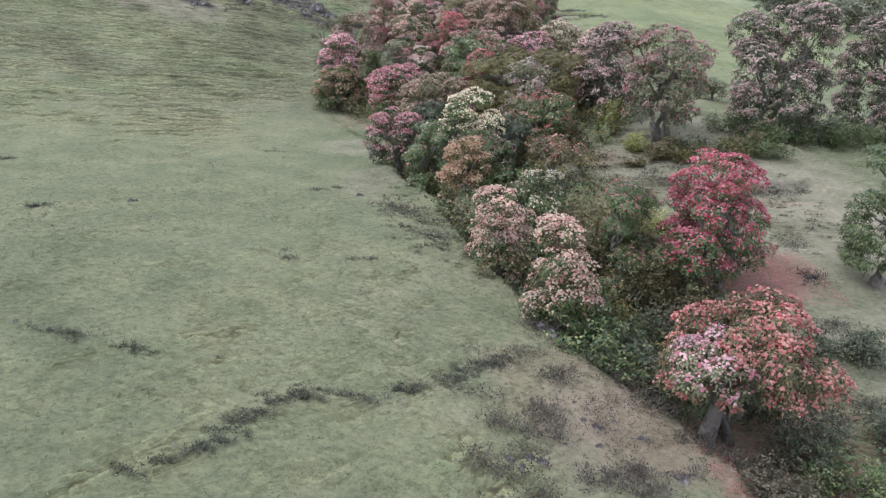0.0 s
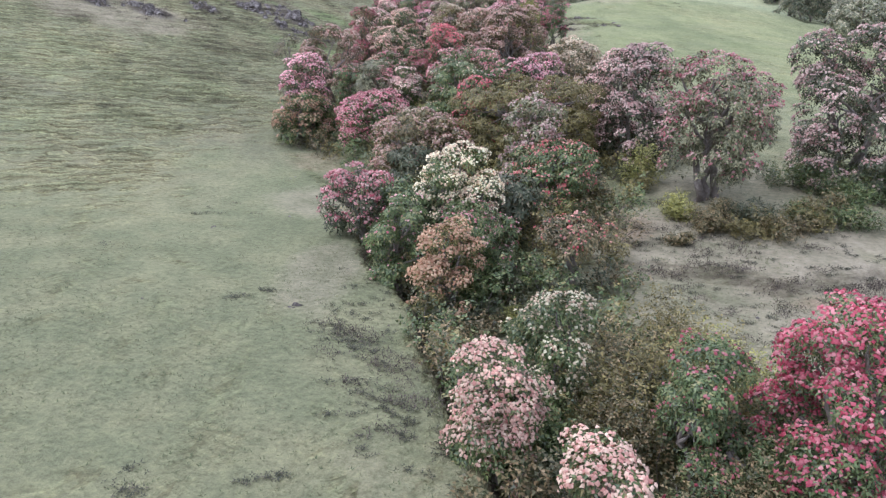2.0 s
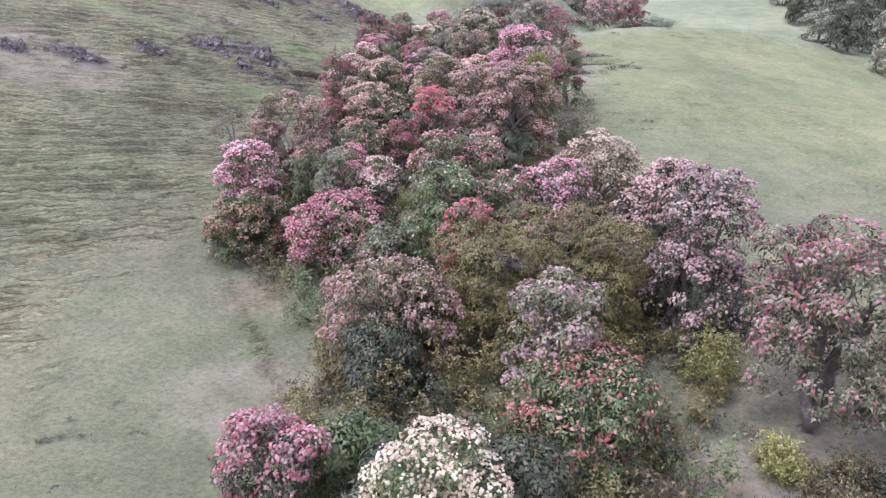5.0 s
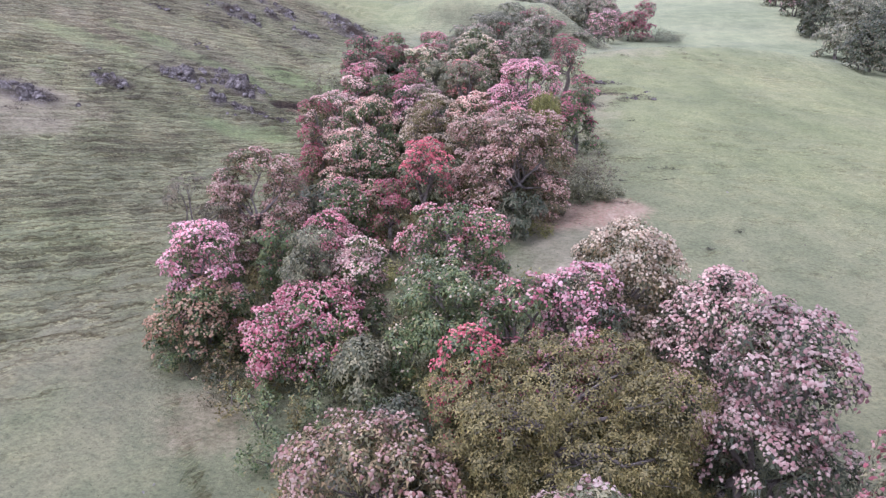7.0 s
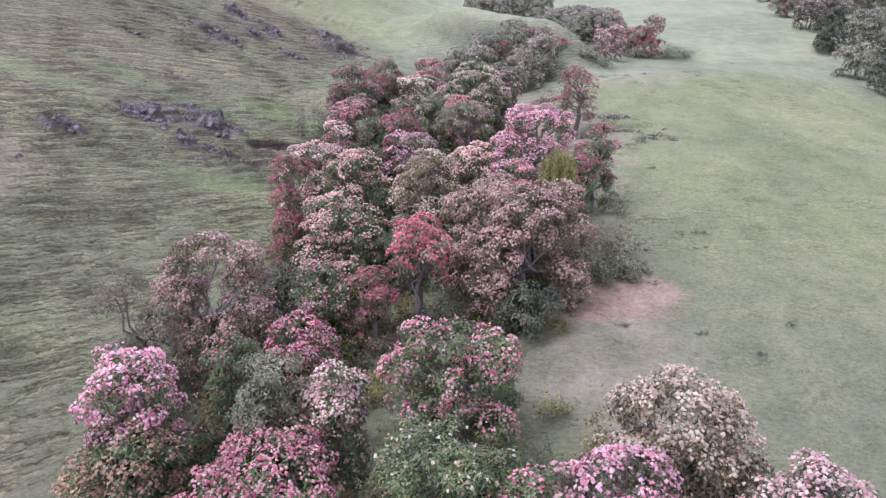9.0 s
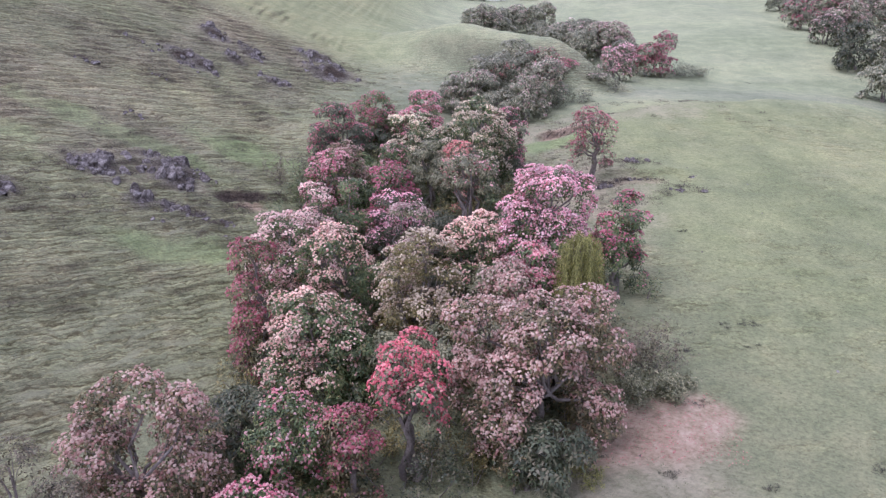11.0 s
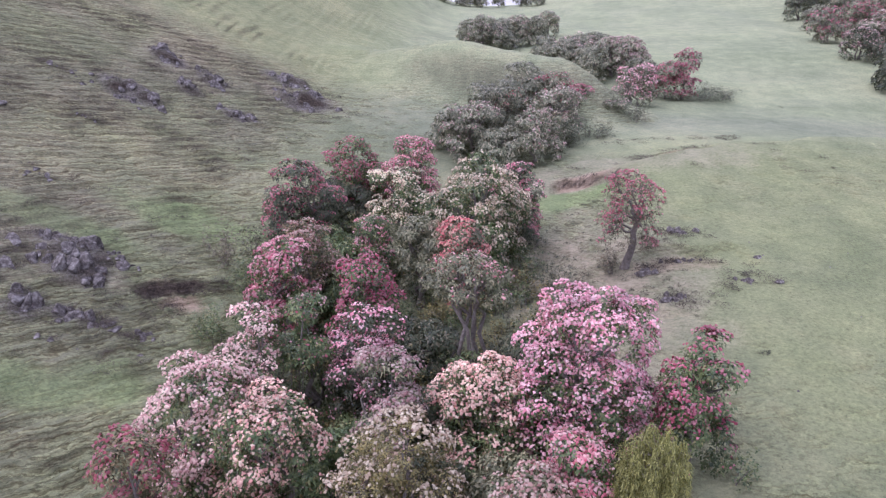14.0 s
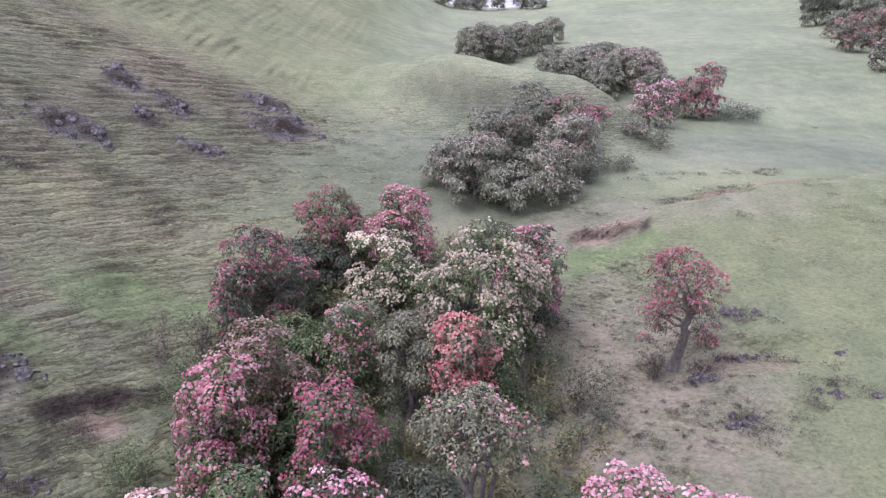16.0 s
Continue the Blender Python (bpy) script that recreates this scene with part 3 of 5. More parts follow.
def crown_lobes(rng, top, bottom, radius):
    """The domes that make up a crown, in tiers: centre, radius, top, the way they face, and how far their skirts hang."""
    tall = top - bottom
    shift = rng.normal(0, 0.12 * radius, 2)
    lobes = [(shift[0], shift[1], radius * rng.uniform(0.5, 0.62), top, 0.0, 0.0, 0.6)]
    first, count = rng.uniform(0, 6.283), int(np.clip(round(1.6 + 1.3 * radius), 3, 6))
    for i in range(count):
        a = first + i * 6.283 / count + rng.normal(0, 0.35)
        r, away = radius * rng.uniform(0.26, 0.46), radius * rng.uniform(0.34, 0.66)
        lobes.append((math.cos(a) * away, math.sin(a) * away, r, bottom + tall * rng.uniform(0.7, 0.98), math.cos(a), math.sin(a), 1.0))
    first, count = rng.uniform(0, 6.283), int(np.clip(round(2.6 + 2.0 * radius), 4, 9))
    for i in range(count):
        a = first + i * 6.283 / count + rng.normal(0, 0.3)
        r = radius * rng.uniform(0.27, 0.46)
        away = radius * rng.uniform(0.8, 1.1) - r
        lobes.append((math.cos(a) * away, math.sin(a) * away, r, bottom + tall * rng.uniform(0.34, 0.8), math.cos(a), math.sin(a), 9.0))
    # no crown is round: wider one way than the other
    turn, wide = rng.uniform(0, 3.1416), rng.uniform(0.0, 0.16)
    ca, sa = math.cos(turn), math.sin(turn)
    out = []
    for lx, ly, r, lt, ox, oy, hang in lobes:
        u, v = (lx * ca + ly * sa) * (1 + wide), (ly * ca - lx * sa) * (1 - wide)
        out.append((u * ca - v * sa, u * sa + v * ca, r, lt, ox, oy, hang))
    return out


def crown_pads(rng, lobes, bottom, pad):
    """Tufted pads over the outside of the lobes: centre, outward way, size, and the lobe each sits on."""
    centres, ways, owner = [], [], []
    for k, (lx, ly, r, lt, ox, oy, hang) in enumerate(lobes):
        dome = min(r * 0.8, (lt - bottom) * 0.8)
        waist = lt - dome
        count = int(max(5, 2 * math.pi * r * r * 1.15 / (pad * pad * 3.0)))
        i = np.arange(count) + 0.5
        h = 1 - 0.98 * i / count
        turn = i * 2.39996 + rng.normal(0, 0.3, count)
        flat = np.sqrt(1 - h * h)
        way = np.stack([np.cos(turn) * flat, np.sin(turn) * flat, h], 1)
        squeeze = rng.uniform(0.78, 1.08, (count, 1))
        c = np.array([lx, ly, waist]) + way * squeeze * np.array([r - pad * 0.4, r - pad * 0.4, dome - pad * 0.35])
        drop = min(waist - bottom, hang)
        if drop > 0.25:
            rings = int(max(4, 2 * math.pi * r * drop / (pad * pad * 3.1)))
            turn2 = rng.uniform(0, 6.283, rings)
            fall = rng.random(rings)
            girth = (r - pad * 0.4) * (1 - 0.34 * fall**1.5) * rng.uniform(0.82, 1.04, rings)
            w2 = np.stack([np.cos(turn2), np.sin(turn2), np.full(rings, 0.15)], 1)
            c2 = np.stack([lx + np.cos(turn2) * girth, ly + np.sin(turn2) * girth, waist - drop * fall], 1)
            keep = (w2[:, 0] * ox + w2[:, 1] * oy > -0.25) if k else np.zeros(rings, bool)
            c, way = np.concatenate([c, c2[keep]]), np.concatenate([way, w2[keep]])
        inside = np.zeros(len(c), bool)
        for j, (mx, my, mr, mt, _, _, _) in enumerate(lobes):
            if j != k:
                mw = mt - min(mr * 0.8, (mt - bottom) * 0.8)
                up = np.clip(c[:, 2] - mw, 0, None) / max(mt - mw, 0.1)
                inside |= ((((c[:, 0] - mx) ** 2 + (c[:, 1] - my) ** 2) / mr**2 + up**2) < 0.55) & (c[:, 2] > mw - 0.5)
        centres.append(c[~inside])
        ways.append(way[~inside])
        owner.append(np.full((~inside).sum(), k))
    centres, ways, owner = np.concatenate(centres), np.concatenate(ways), np.concatenate(owner)
    return centres, unit(ways + np.array([0, 0, 0.3])), pad * rng.uniform(0.65, 1.3, len(centres)), owner


LOOKS = {"green": "glossy green", "dark": "dark green", "brown": "brownish", "grey": "grey-green", "olive": "olive", "willow": "yellow-green", "twig": "sparse dark", "hazed": "haze-paled green"}


def rhododendron(x, y, top, bottom, radius, flower, density, leaf, detail=1.0, name="rhododendron_tree", trunks=0, bare=0.0, thick=1.0, lean=None, group="trees of the copse", fade=0.75):
    """A tree with a lobed crown of leaf whorls and flower heads on forked stems."""
    global plants
    plants += 1
    rng = np.random.default_rng(1000 + plants)
    z0 = ground_at(x, y)
    top = top - z0
    bottom = 0.4 if bottom is None else max(bottom - z0, 0.3)
    far = 1.0 / detail
    pad = 0.4 * far ** 0.5
    lobes = crown_lobes(rng, top, bottom, radius)
    centre, way, size, owner = crown_pads(rng, lobes, bottom, pad)
    tree = new(name)
    tree.location = (x, y, z0)
    much = "smothered in" if density > 0.6 else "with sparse" if density < 0.3 else "bearing"
    tagged(tree, f"{LOOKS[leaf]}-leaved rhododendron {much} {WORDS[flower]} blossom" if density > 0 else f"{LOOKS[leaf]} broad-crowned tree without blossom on pasture", "tree", group)
    # stems, and a limb to every lobe with its twigs
    stems = trunks or int(rng.integers(1, 4))
    if lean is None:
        lean = rng.normal(0, 0.1, 2) * radius
    forks = []
    for s in range(stems):
        foot = np.array([rng.normal(0, 0.14 * radius), rng.normal(0, 0.14 * radius), 0.0]) * (stems > 1) + np.array([0, 0, -0.15])
        head = np.array([lean[0] + rng.normal(0, 0.2 * radius), lean[1] + rng.normal(0, 0.2 * radius), bottom + (top - bottom) * rng.uniform(0.35, 0.55)])
        p = bent(rng, foot, head, 7, 0.02 if trunks == 1 else 0.05)
        girth = thick * (0.05 + 0.024 * top) / stems ** 0.4
        part("trunk", mesh_of("trunk", *tube(p, girth * np.array([1.5, 1.1, 0.95, 0.85, 0.75, 0.65, 0.5]), 8), True), BARK, tree)
        forks += [p[3], p[4], p[5]]
    forks = np.array(forks)
    for k, (lx, ly, r, lt, _, _, _) in enumerate(lobes):
        mine = np.flatnonzero(owner == k)
        goal = np.array([lx, ly, max(bottom, lt - 0.8 * r)])
        start = forks[np.argmin(np.linalg.norm(forks - goal, axis=1) + 1.2 * np.clip(forks[:, 2] - goal[2], 0, None))]
        p = bent(rng, start, goal, 5, 0.07)
        pieces = [tube(p, thick * np.linspace(0.05, 0.022, 5) * radius ** 0.4, 5)]
        for q in mine[::5]:
            from_ = p[2 + rng.integers(0, 3)]
            pieces.append(tube(bent(rng, from_, centre[q], 3, 0.07), [0.02, 0.013, 0.006], 3))
        part("limb", mesh_of("limb", *join(pieces), True), BARK, tree)
    # whorls over the upper side of the pads, with dark hollows between
    spacing = 0.126 * far
    drifts = rng.uniform(0.6, 1.3, len(lobes))
    tips, ways, tops, lots = [], [], [], []
    for c, w, s, k0 in zip(centre, way, size, owner):
        k = max(4, int(1.3 * math.pi * s * s / (spacing * spacing) * (1 - bare)))
        d = unit(rng.normal(0, 0.8, (k, 3)) + 0.8 * w + np.array([0, 0, 0.35]))
        tips.append(c + d * s * rng.uniform(0.8, 1.06, (k, 1)) * np.array([1, 1, 0.58]))
        ways.append(unit(d + 0.4 * w + np.array([0, 0, 0.3])))
        tops.append(d @ unit(w + np.array([0, 0, 0.5])))
        lots.append(np.full(k, drifts[k0]))
    tips, ways, tops, lots = np.concatenate(tips), np.concatenate(ways), np.concatenate(tops), np.concatenate(lots)
    # blossom comes in drifts, thinner on some boughs and low down
    drift = rough(tips[:, 0] + x * 3, tips[:, 1] + tips[:, 2] * 1.3 + y * 3, 1.2, plants, 2)
    height = np.clip((tips[:, 2] - bottom) / max(top - bottom, 0.5), 0, 1)
    chance = np.clip(1.3 * density * lots * (1 + 1.3 * drift) * np.clip(0.3 + 1.1 * tops, 0.05, 1.4) - fade * density * np.clip(0.55 - height, 0, 1), 0, 0.95) if density > 0 else np.zeros(len(tips))
    flowers = rng.random(len(tips)) < chance
    length = (0.16 if leaf not in ("olive", "willow", "twig") else 0.115) * far ** 0.9
    leafy = np.where(flowers, rng.random(len(tips)) < 0.2, rng.random(len(tips)) < 0.78)
    inner = rng.random(len(tips)) < 0.13
    deep = np.concatenate([tips[leafy], (tips * np.array([0.78, 0.78, 1]) - np.array([0, 0, 0.22]))[inner]])
    part("foliage", mesh_of("foliage", *whorls(rng, deep, np.concatenate([ways[leafy], ways[inner]]), 3, length, 0.46 * length)), LEAF[leaf], tree)
    if flowers.any():
        part("blossom", mesh_of("blossom", *trusses(rng, tips[flowers] + ways[flowers] * 0.02, ways[flowers], 0.056 * far ** 0.75)), FLOWER[flower], tree)
    return tree


def weeping_tree(x, y, top, radius):
    """A slender tree whose fine shoots hang in curtains."""
    global plants
    plants += 1
    rng = np.random.default_rng(3000 + plants)
    z0 = ground_at(x, y)
    tall = top - z0
    tree = new("weeping_tree")
    tree.location = (x, y, z0)
    tagged(tree, "yellow-green weeping tree with fine hanging shoots among the blossom", "tree", "trees of the copse")
    p = bent(rng, (0, 0, -0.15), (0, 0, tall * 0.86), 6, 0.03)
    part("trunk", mesh_of("trunk", *tube(p, np.linspace(0.1, 0.04, 6), 7), True), BARK, tree)
    tips, ways = [], []
    for k in range(26):
        a, away = k * 2.4, radius * math.sqrt((k + 0.5) / 26)
        head = np.array([math.cos(a) * away, math.sin(a) * away, tall - 0.75 * (away / radius) ** 2 * radius])
        part("limb", mesh_of("limb", *tube(bent(rng, p[3 + k % 3], head, 4, 0.05), [0.03, 0.022, 0.014, 0.006], 4), True), BARK, tree)
        for s in range(7):
            start = head + rng.normal(0, 0.13, 3)
            fall = rng.uniform(0.7, 1.0) * (1.1 + 1.5 * away / radius)
            t = np.linspace(0, 1, int(fall / 0.05))[:, None]
            drop = start + t * np.array([math.cos(a) * 0.18, math.sin(a) * 0.18, -fall]) + rng.normal(0, 0.025, (len(t), 3))
            tips.append(drop)
            ways.append(unit(rng.normal(0, 1, drop.shape) + np.array([math.cos(a), math.sin(a), 0.2])))
    part("foliage", mesh_of("foliage", *whorls(rng, np.concatenate(tips), np.concatenate(ways), 3, 0.1, 0.03, 0.9)), LEAF["willow"], tree)
    return tree


def shrub(x, y, radius, height, leaf, label, detail=1.0, stems=6, fine=0.07, fill=1.0, thicket=None):
    """A low bush of thin stems and small leaves."""
    global plants
    plants += 1
    rng = np.random.default_rng(5000 + plants)
    z0 = ground_at(x, y)
    if thicket is None:
        bush = new("shrub")
        bush.location = (x, y, z0 - 0.03)
        tagged(bush, label, "shrub", "low shrubs")
    tips, ways, wands = [], [], []
    for s in range(stems):
        a, rr = rng.uniform(0, 6.283), radius * math.sqrt(rng.random())
        end = np.array([math.cos(a) * rr, math.sin(a) * rr, height * (1 - 0.55 * (rr / radius) ** 2) * rng.uniform(0.75, 1.05)])
        p = bent(rng, end * np.array([0.25, 0.25, 0]), end, 5, 0.09)
        if thicket is not None:
            wands.append(tube(p[::2], [0.024, 0.016, 0.007], 3))
        else:
            part("stem", mesh_of("stem", *tube(p, np.linspace(0.024, 0.007, 5), 3)), BARK, bush)
        k = int(210 * fill * detail * radius / stems * 2)
        spot = rng.normal(0, 1, (k, 3)) * np.array([radius, radius, height]) * 0.2 + p[rng.integers(2, 5, k)]
        spot[:, 2] = np.abs(spot[:, 2])
        tips.append(spot)
        ways.append(unit(rng.normal(0, 0.5, (k, 3)) + np.array([0, 0, 1.0])))
    v, f = whorls(rng, np.concatenate(tips), np.concatenate(ways), 3, fine * 1.4 / detail ** 0.5, fine * 0.85 / detail ** 0.5, 0.1)
    if thicket is not None:
        base_at = np.array([x, y, z0 - 0.03])
        thicket[leaf].append((v + base_at, f))
        for wv, wf in wands:
            thicket["wands"].append((wv + base_at, wf))
        return None
    part("foliage", mesh_of("foliage", v, f), LEAF[leaf] if leaf in LEAF else HEATH, bush)
    return bush


rhododendron(6.7, 13.4, 8.0, 5.8, 1.91, "coral", 0.7, "brown", trunks=2, thick=1.0, lean=(0.3, 0.2), detail=1.5)
rhododendron(8.1, 19.8, 9.8, None, 1.9, "mag", 0.58, "green", detail=1.5)
rhododendron(1.8, 20.4, 8.6, None, 1.11, "blush", 0.68, "green", detail=1.5)
rhododendron(3.3, 22.9, 8.5, None, 0.97, "white", 0.35, "green", detail=1.5)
rhododendron(3.2, 17.0, 8.6, None, 1.12, "blush", 0.50, "green", detail=1.5)
rhododendron(18.2, 37.9, 14.0, None, 2.85, "dusk", 0.5, "dark")
rhododendron(-2.4, 32.9, 9.1, None, 1.14, "rose", 0.45, "dark")
rhododendron(1.4, 30.9, 10.3, None, 1.46, "white", 0.95, "green", fade=1.2, detail=1.28)
rhododendron(-0.5, 29.1, 9.1, None, 1.00, "rose", 0.06, "green", detail=1.28)
rhododendron(1.8, 29.5, 8.7, None, 1.41, "rose", 0.10, "green", detail=1.28)
rhododendron(0.9, 27.4, 8.7, None, 1.04, "rust", 0.70, "olive", detail=1.28)
rhododendron(4.8, 28.3, 8.7, 7.7, 1.11, "coral", 0.09, "brown", detail=1.28)
rhododendron(4.9, 34.7, 9.8, None, 1.89, "coral", 0.22, "green")
rhododendron(4.4, 36.2, 11.2, None, 1.31, "dusk", 0.40, "grey")
rhododendron(-0.3, 40.1, 10.1, None, 2.06, "peach", 0.50, "brown")
rhododendron(4.8, 40.9, 11.5, None, 3.09, "none", 0.00, "olive")
rhododendron(2.2, 42.8, 11.2, None, 1.11, "hot", 0.80, "green")
rhododendron(9.5, 40.2, 12.9, None, 1.96, "dusk", 0.72, "dark")
rhododendron(11.2, 35.2, 12.9, 8.3, 2.37, "rose", 0.3, "grey", bare=0.15, trunks=3, thick=1.3)
rhododendron(9.3, 43.9, 12.5, None, 1.54, "pale", 0.60, "dark")
rhododendron(-7.5, 48.9, 9.9, None, 1.71, "rust", 0.5, "green", fade=0.3)
rhododendron(-7.3, 50.0, 11.8, None, 1.56, "pink", 0.80, "green")
rhododendron(-3.3, 48.1, 9.9, None, 2.54, "magpink", 0.65, "green")
rhododendron(-6.8, 56.1, 13.2, None, 1.97, "peach", 0.65, "brown")
rhododendron(-8.7, 53.8, 12.5, None, 1.38, "none", 0.00, "twig", bare=0.1)
rhododendron(-3.3, 54.5, 10.6, None, 1.46, "magpink", 0.85, "green")
rhododendron(-3.3, 50.4, 11.4, None, 1.22, "none", 0.00, "grey")
rhododendron(-1.5, 50.6, 11.0, None, 0.93, "pale", 0.70, "green")
rhododendron(2.3, 51.2, 12.1, None, 2.16, "rose", 0.50, "green")
rhododendron(1.8, 46.3, 11.7, None, 1.90, "cream", 0.05, "green")
rhododendron(7.9, 46.9, 12.7, None, 2.25, "cream", 0.85, "brown")
rhododendron(5.7, 44.6, 12.1, None, 1.5, "pink", 0.85, "dark")
rhododendron(3.9, 44.9, 11.9, None, 1.35, "magpink", 0.3, "green")
rhododendron(0.9, 58.0, 13.1, 10.4, 1.39, "hot", 0.75, "grey")
rhododendron(-2.9, 57.8, 11.3, None, 1.47, "rose", 0.20, "green")
rhododendron(-0.9, 57.1, 11.5, None, 0.88, "red", 0.50, "brown")
rhododendron(4.9, 59.4, 14.4, None, 2.67, "peach", 0.70, "brown")
rhododendron(-5.3, 64.4, 14.2, None, 1.36, "red", 0.45, "brown")
rhododendron(-2.8, 62.7, 12.8, None, 2.14, "blush", 0.60, "green")
rhododendron(1.0, 65.0, 14.4, None, 1.95, "cream", 0.42, "olive")
rhododendron(4.4, 63.9, 13.6, None, 1.2, "peach", 0.8, "grey")
rhododendron(-2.8, 66.7, 14.1, None, 1.7, "blush", 0.75, "green")
rhododendron(5.6, 64.9, 13.9, None, 0.9, "rose", 0.6, "green")
rhododendron(-5.0, 52.6, 10.9, None, 1.0, "red", 0.12, "green")
rhododendron(-1.6, 62.1, 11.5, None, 1.29, "none", 0.00, "green")
weeping_tree(7.3, 64.0, 14.6, 0.74)
rhododendron(-4.2, 76.3, 15.0, None, 1.50, "magpink", 0.75, "green", detail=0.86)
rhododendron(-0.8, 76.1, 14.4, None, 1.50, "hotrose", 0.60, "green", detail=0.86)
rhododendron(3.2, 73.8, 15.5, 13.6, 1.69, "rose", 0.12, "grey", trunks=6, bare=0.25)
rhododendron(-4.4, 70.9, 14.6, None, 1.38, "pale", 0.70, "green")
rhododendron(-0.4, 72.0, 13.9, None, 1.57, "pink", 0.65, "dark")
rhododendron(-2.5, 71.8, 14.7, None, 0.96, "rose", 0.05, "green")
rhododendron(0.7, 68.0, 14.6, None, 0.98, "dusk", 0.60, "grey")
rhododendron(6.7, 69.0, 16.1, None, 2.48, "pink", 0.90, "green")
rhododendron(3.4, 68.8, 14.0, None, 1.67, "blush", 0.75, "green")
rhododendron(10.0, 68.1, 15.1, None, 1.27, "hotrose", 0.40, "green")
rhododendron(-4.8, 68.5, 14.1, None, 2.29, "pale", 0.75, "green")
rhododendron(-4.8, 84.0, 16.4, None, 2.06, "red", 0.30, "dark", detail=0.86)
rhododendron(-2.6, 90.8, 16.4, None, 1.94, "red", 0.35, "green", detail=0.86)
rhododendron(0.7, 90.3, 16.5, None, 1.70, "magpink", 0.75, "green", detail=0.86)
rhododendron(0.1, 87.0, 15.5, None, 1.89, "white", 0.60, "green", detail=0.86)
rhododendron(4.2, 82.8, 17.0, None, 2.55, "cream", 0.40, "green", detail=0.86)
rhododendron(6.4, 86.0, 16.1, None, 1.57, "magpink", 0.65, "dark", detail=0.86)
rhododendron(-3.6, 78.6, 15.0, None, 1.66, "peach", 0.40, "brown", detail=0.86)
rhododendron(-0.9, 81.2, 14.5, None, 0.99, "rose", 0.25, "green", detail=0.86)
rhododendron(3.3, 79.5, 15.0, None, 1.16, "coral", 0.60, "grey", detail=0.86)
rhododendron(1.4, 79.8, 14.9, None, 0.89, "none", 0.00, "grey", detail=0.86)
rhododendron(5.2, 102.9, 16.8, None, 2.7, "dusk", 0.14, "hazed", detail=0.62)
rhododendron(9.0, 112.9, 16.6, None, 1.81, "hot", 0.8, "hazed", detail=0.62)
rhododendron(9.9, 101.6, 16.5, None, 2.19, "dusk", 0.20, "hazed", detail=0.62)
rhododendron(15.3, 114.0, 16.7, None, 1.96, "hotrose", 0.75, "hazed", detail=0.62)
rhododendron(21.4, 141.9, 19.9, None, 4.54, "dusk", 0.14, "hazed", detail=0.48)
rhododendron(27.3, 140.4, 19.9, None, 2.81, "dusk", 0.50, "hazed", detail=0.48)
rhododendron(23.8, 124.3, 17.9, None, 2.21, "pink", 0.70, "hazed", detail=0.48)
rhododendron(30.6, 128.9, 19.1, None, 1.58, "hotrose", 0.70, "hazed", detail=0.48)
rhododendron(28.6, 128.7, 17.7, None, 1.87, "red", 0.50, "hazed", detail=0.48)
rhododendron(19.1, 114.1, 15.3, None, 1.40, "dusk", 0.14, "hazed", detail=0.62)
rhododendron(9.9, 156.5, 21.8, None, 2.91, "dusk", 0.14, "hazed", detail=0.48)
rhododendron(15.7, 164.8, 21.6, None, 3.16, "dusk", 0.14, "hazed", detail=0.48)
rhododendron(22.9, 178.9, 22.1, None, 2.38, "dusk", 0.14, "hazed", detail=0.48)

# low dark growth filling the copse between the blossoming crowns
fill_rng = random.Random(23)
grown = [(o.location.x, o.location.y) for o in scene.objects if o.name.startswith("rhododendron_tree") and o.parent is None]
for low, high, west, east, want in ((31, 46, -1.5, 3.6, 6), (57, 74, -5.0, 7.5, 16), (74, 93, -5.0, 6.0, 16)):
    made = 0
    for attempt in range(600):
        fx2, fy2 = fill_rng.uniform(west, east), fill_rng.uniform(low, high)
        if made < want and min((a - fx2) ** 2 + (b2 - fy2) ** 2 for a, b2 in grown) > 1.35**2:
            made += 1
            grown.append((fx2, fy2))
            rhododendron(fx2, fy2, ground_at(fx2, fy2) + fill_rng.uniform(2.0, 3.0), None, fill_rng.uniform(0.9, 1.3), fill_rng.choice(["none", "rose", "dusk"]), 0.0, fill_rng.choice(["green", "dark", "dark", "grey"]), detail=0.8)

# trees at the edges of the copse and the lone one on the eastern slope
rhododendron(13.9, 20.2, 10.1, 6.0, 1.35, "none", 0.0, "green", detail=1.5)
rhododendron(25.5, 40.5, 13.5, None, 2.6, "dusk", 0.35, "dark")
rhododendron(17.4, 44.8, 9.3, 8.3, 0.7, "none", 0, "grey", bare=0.4, trunks=1)
rhododendron(5.9, 19.9, 8.8, None, 1.2, "red", 0.08, "green", detail=1.5)
rhododendron(11.3, 81.1, 16.8, 13.4, 1.55, "red", 0.34, "twig", bare=0.15, trunks=1, thick=1.15, lean=(-0.1, 0.0), fade=1.4)
rhododendron(5.9, 12.8, 7.3, 6.3, 1.1, "pink", 0.42, "grey", detail=1.5, trunks=1, thick=1.7, lean=(0.1, 0.0))

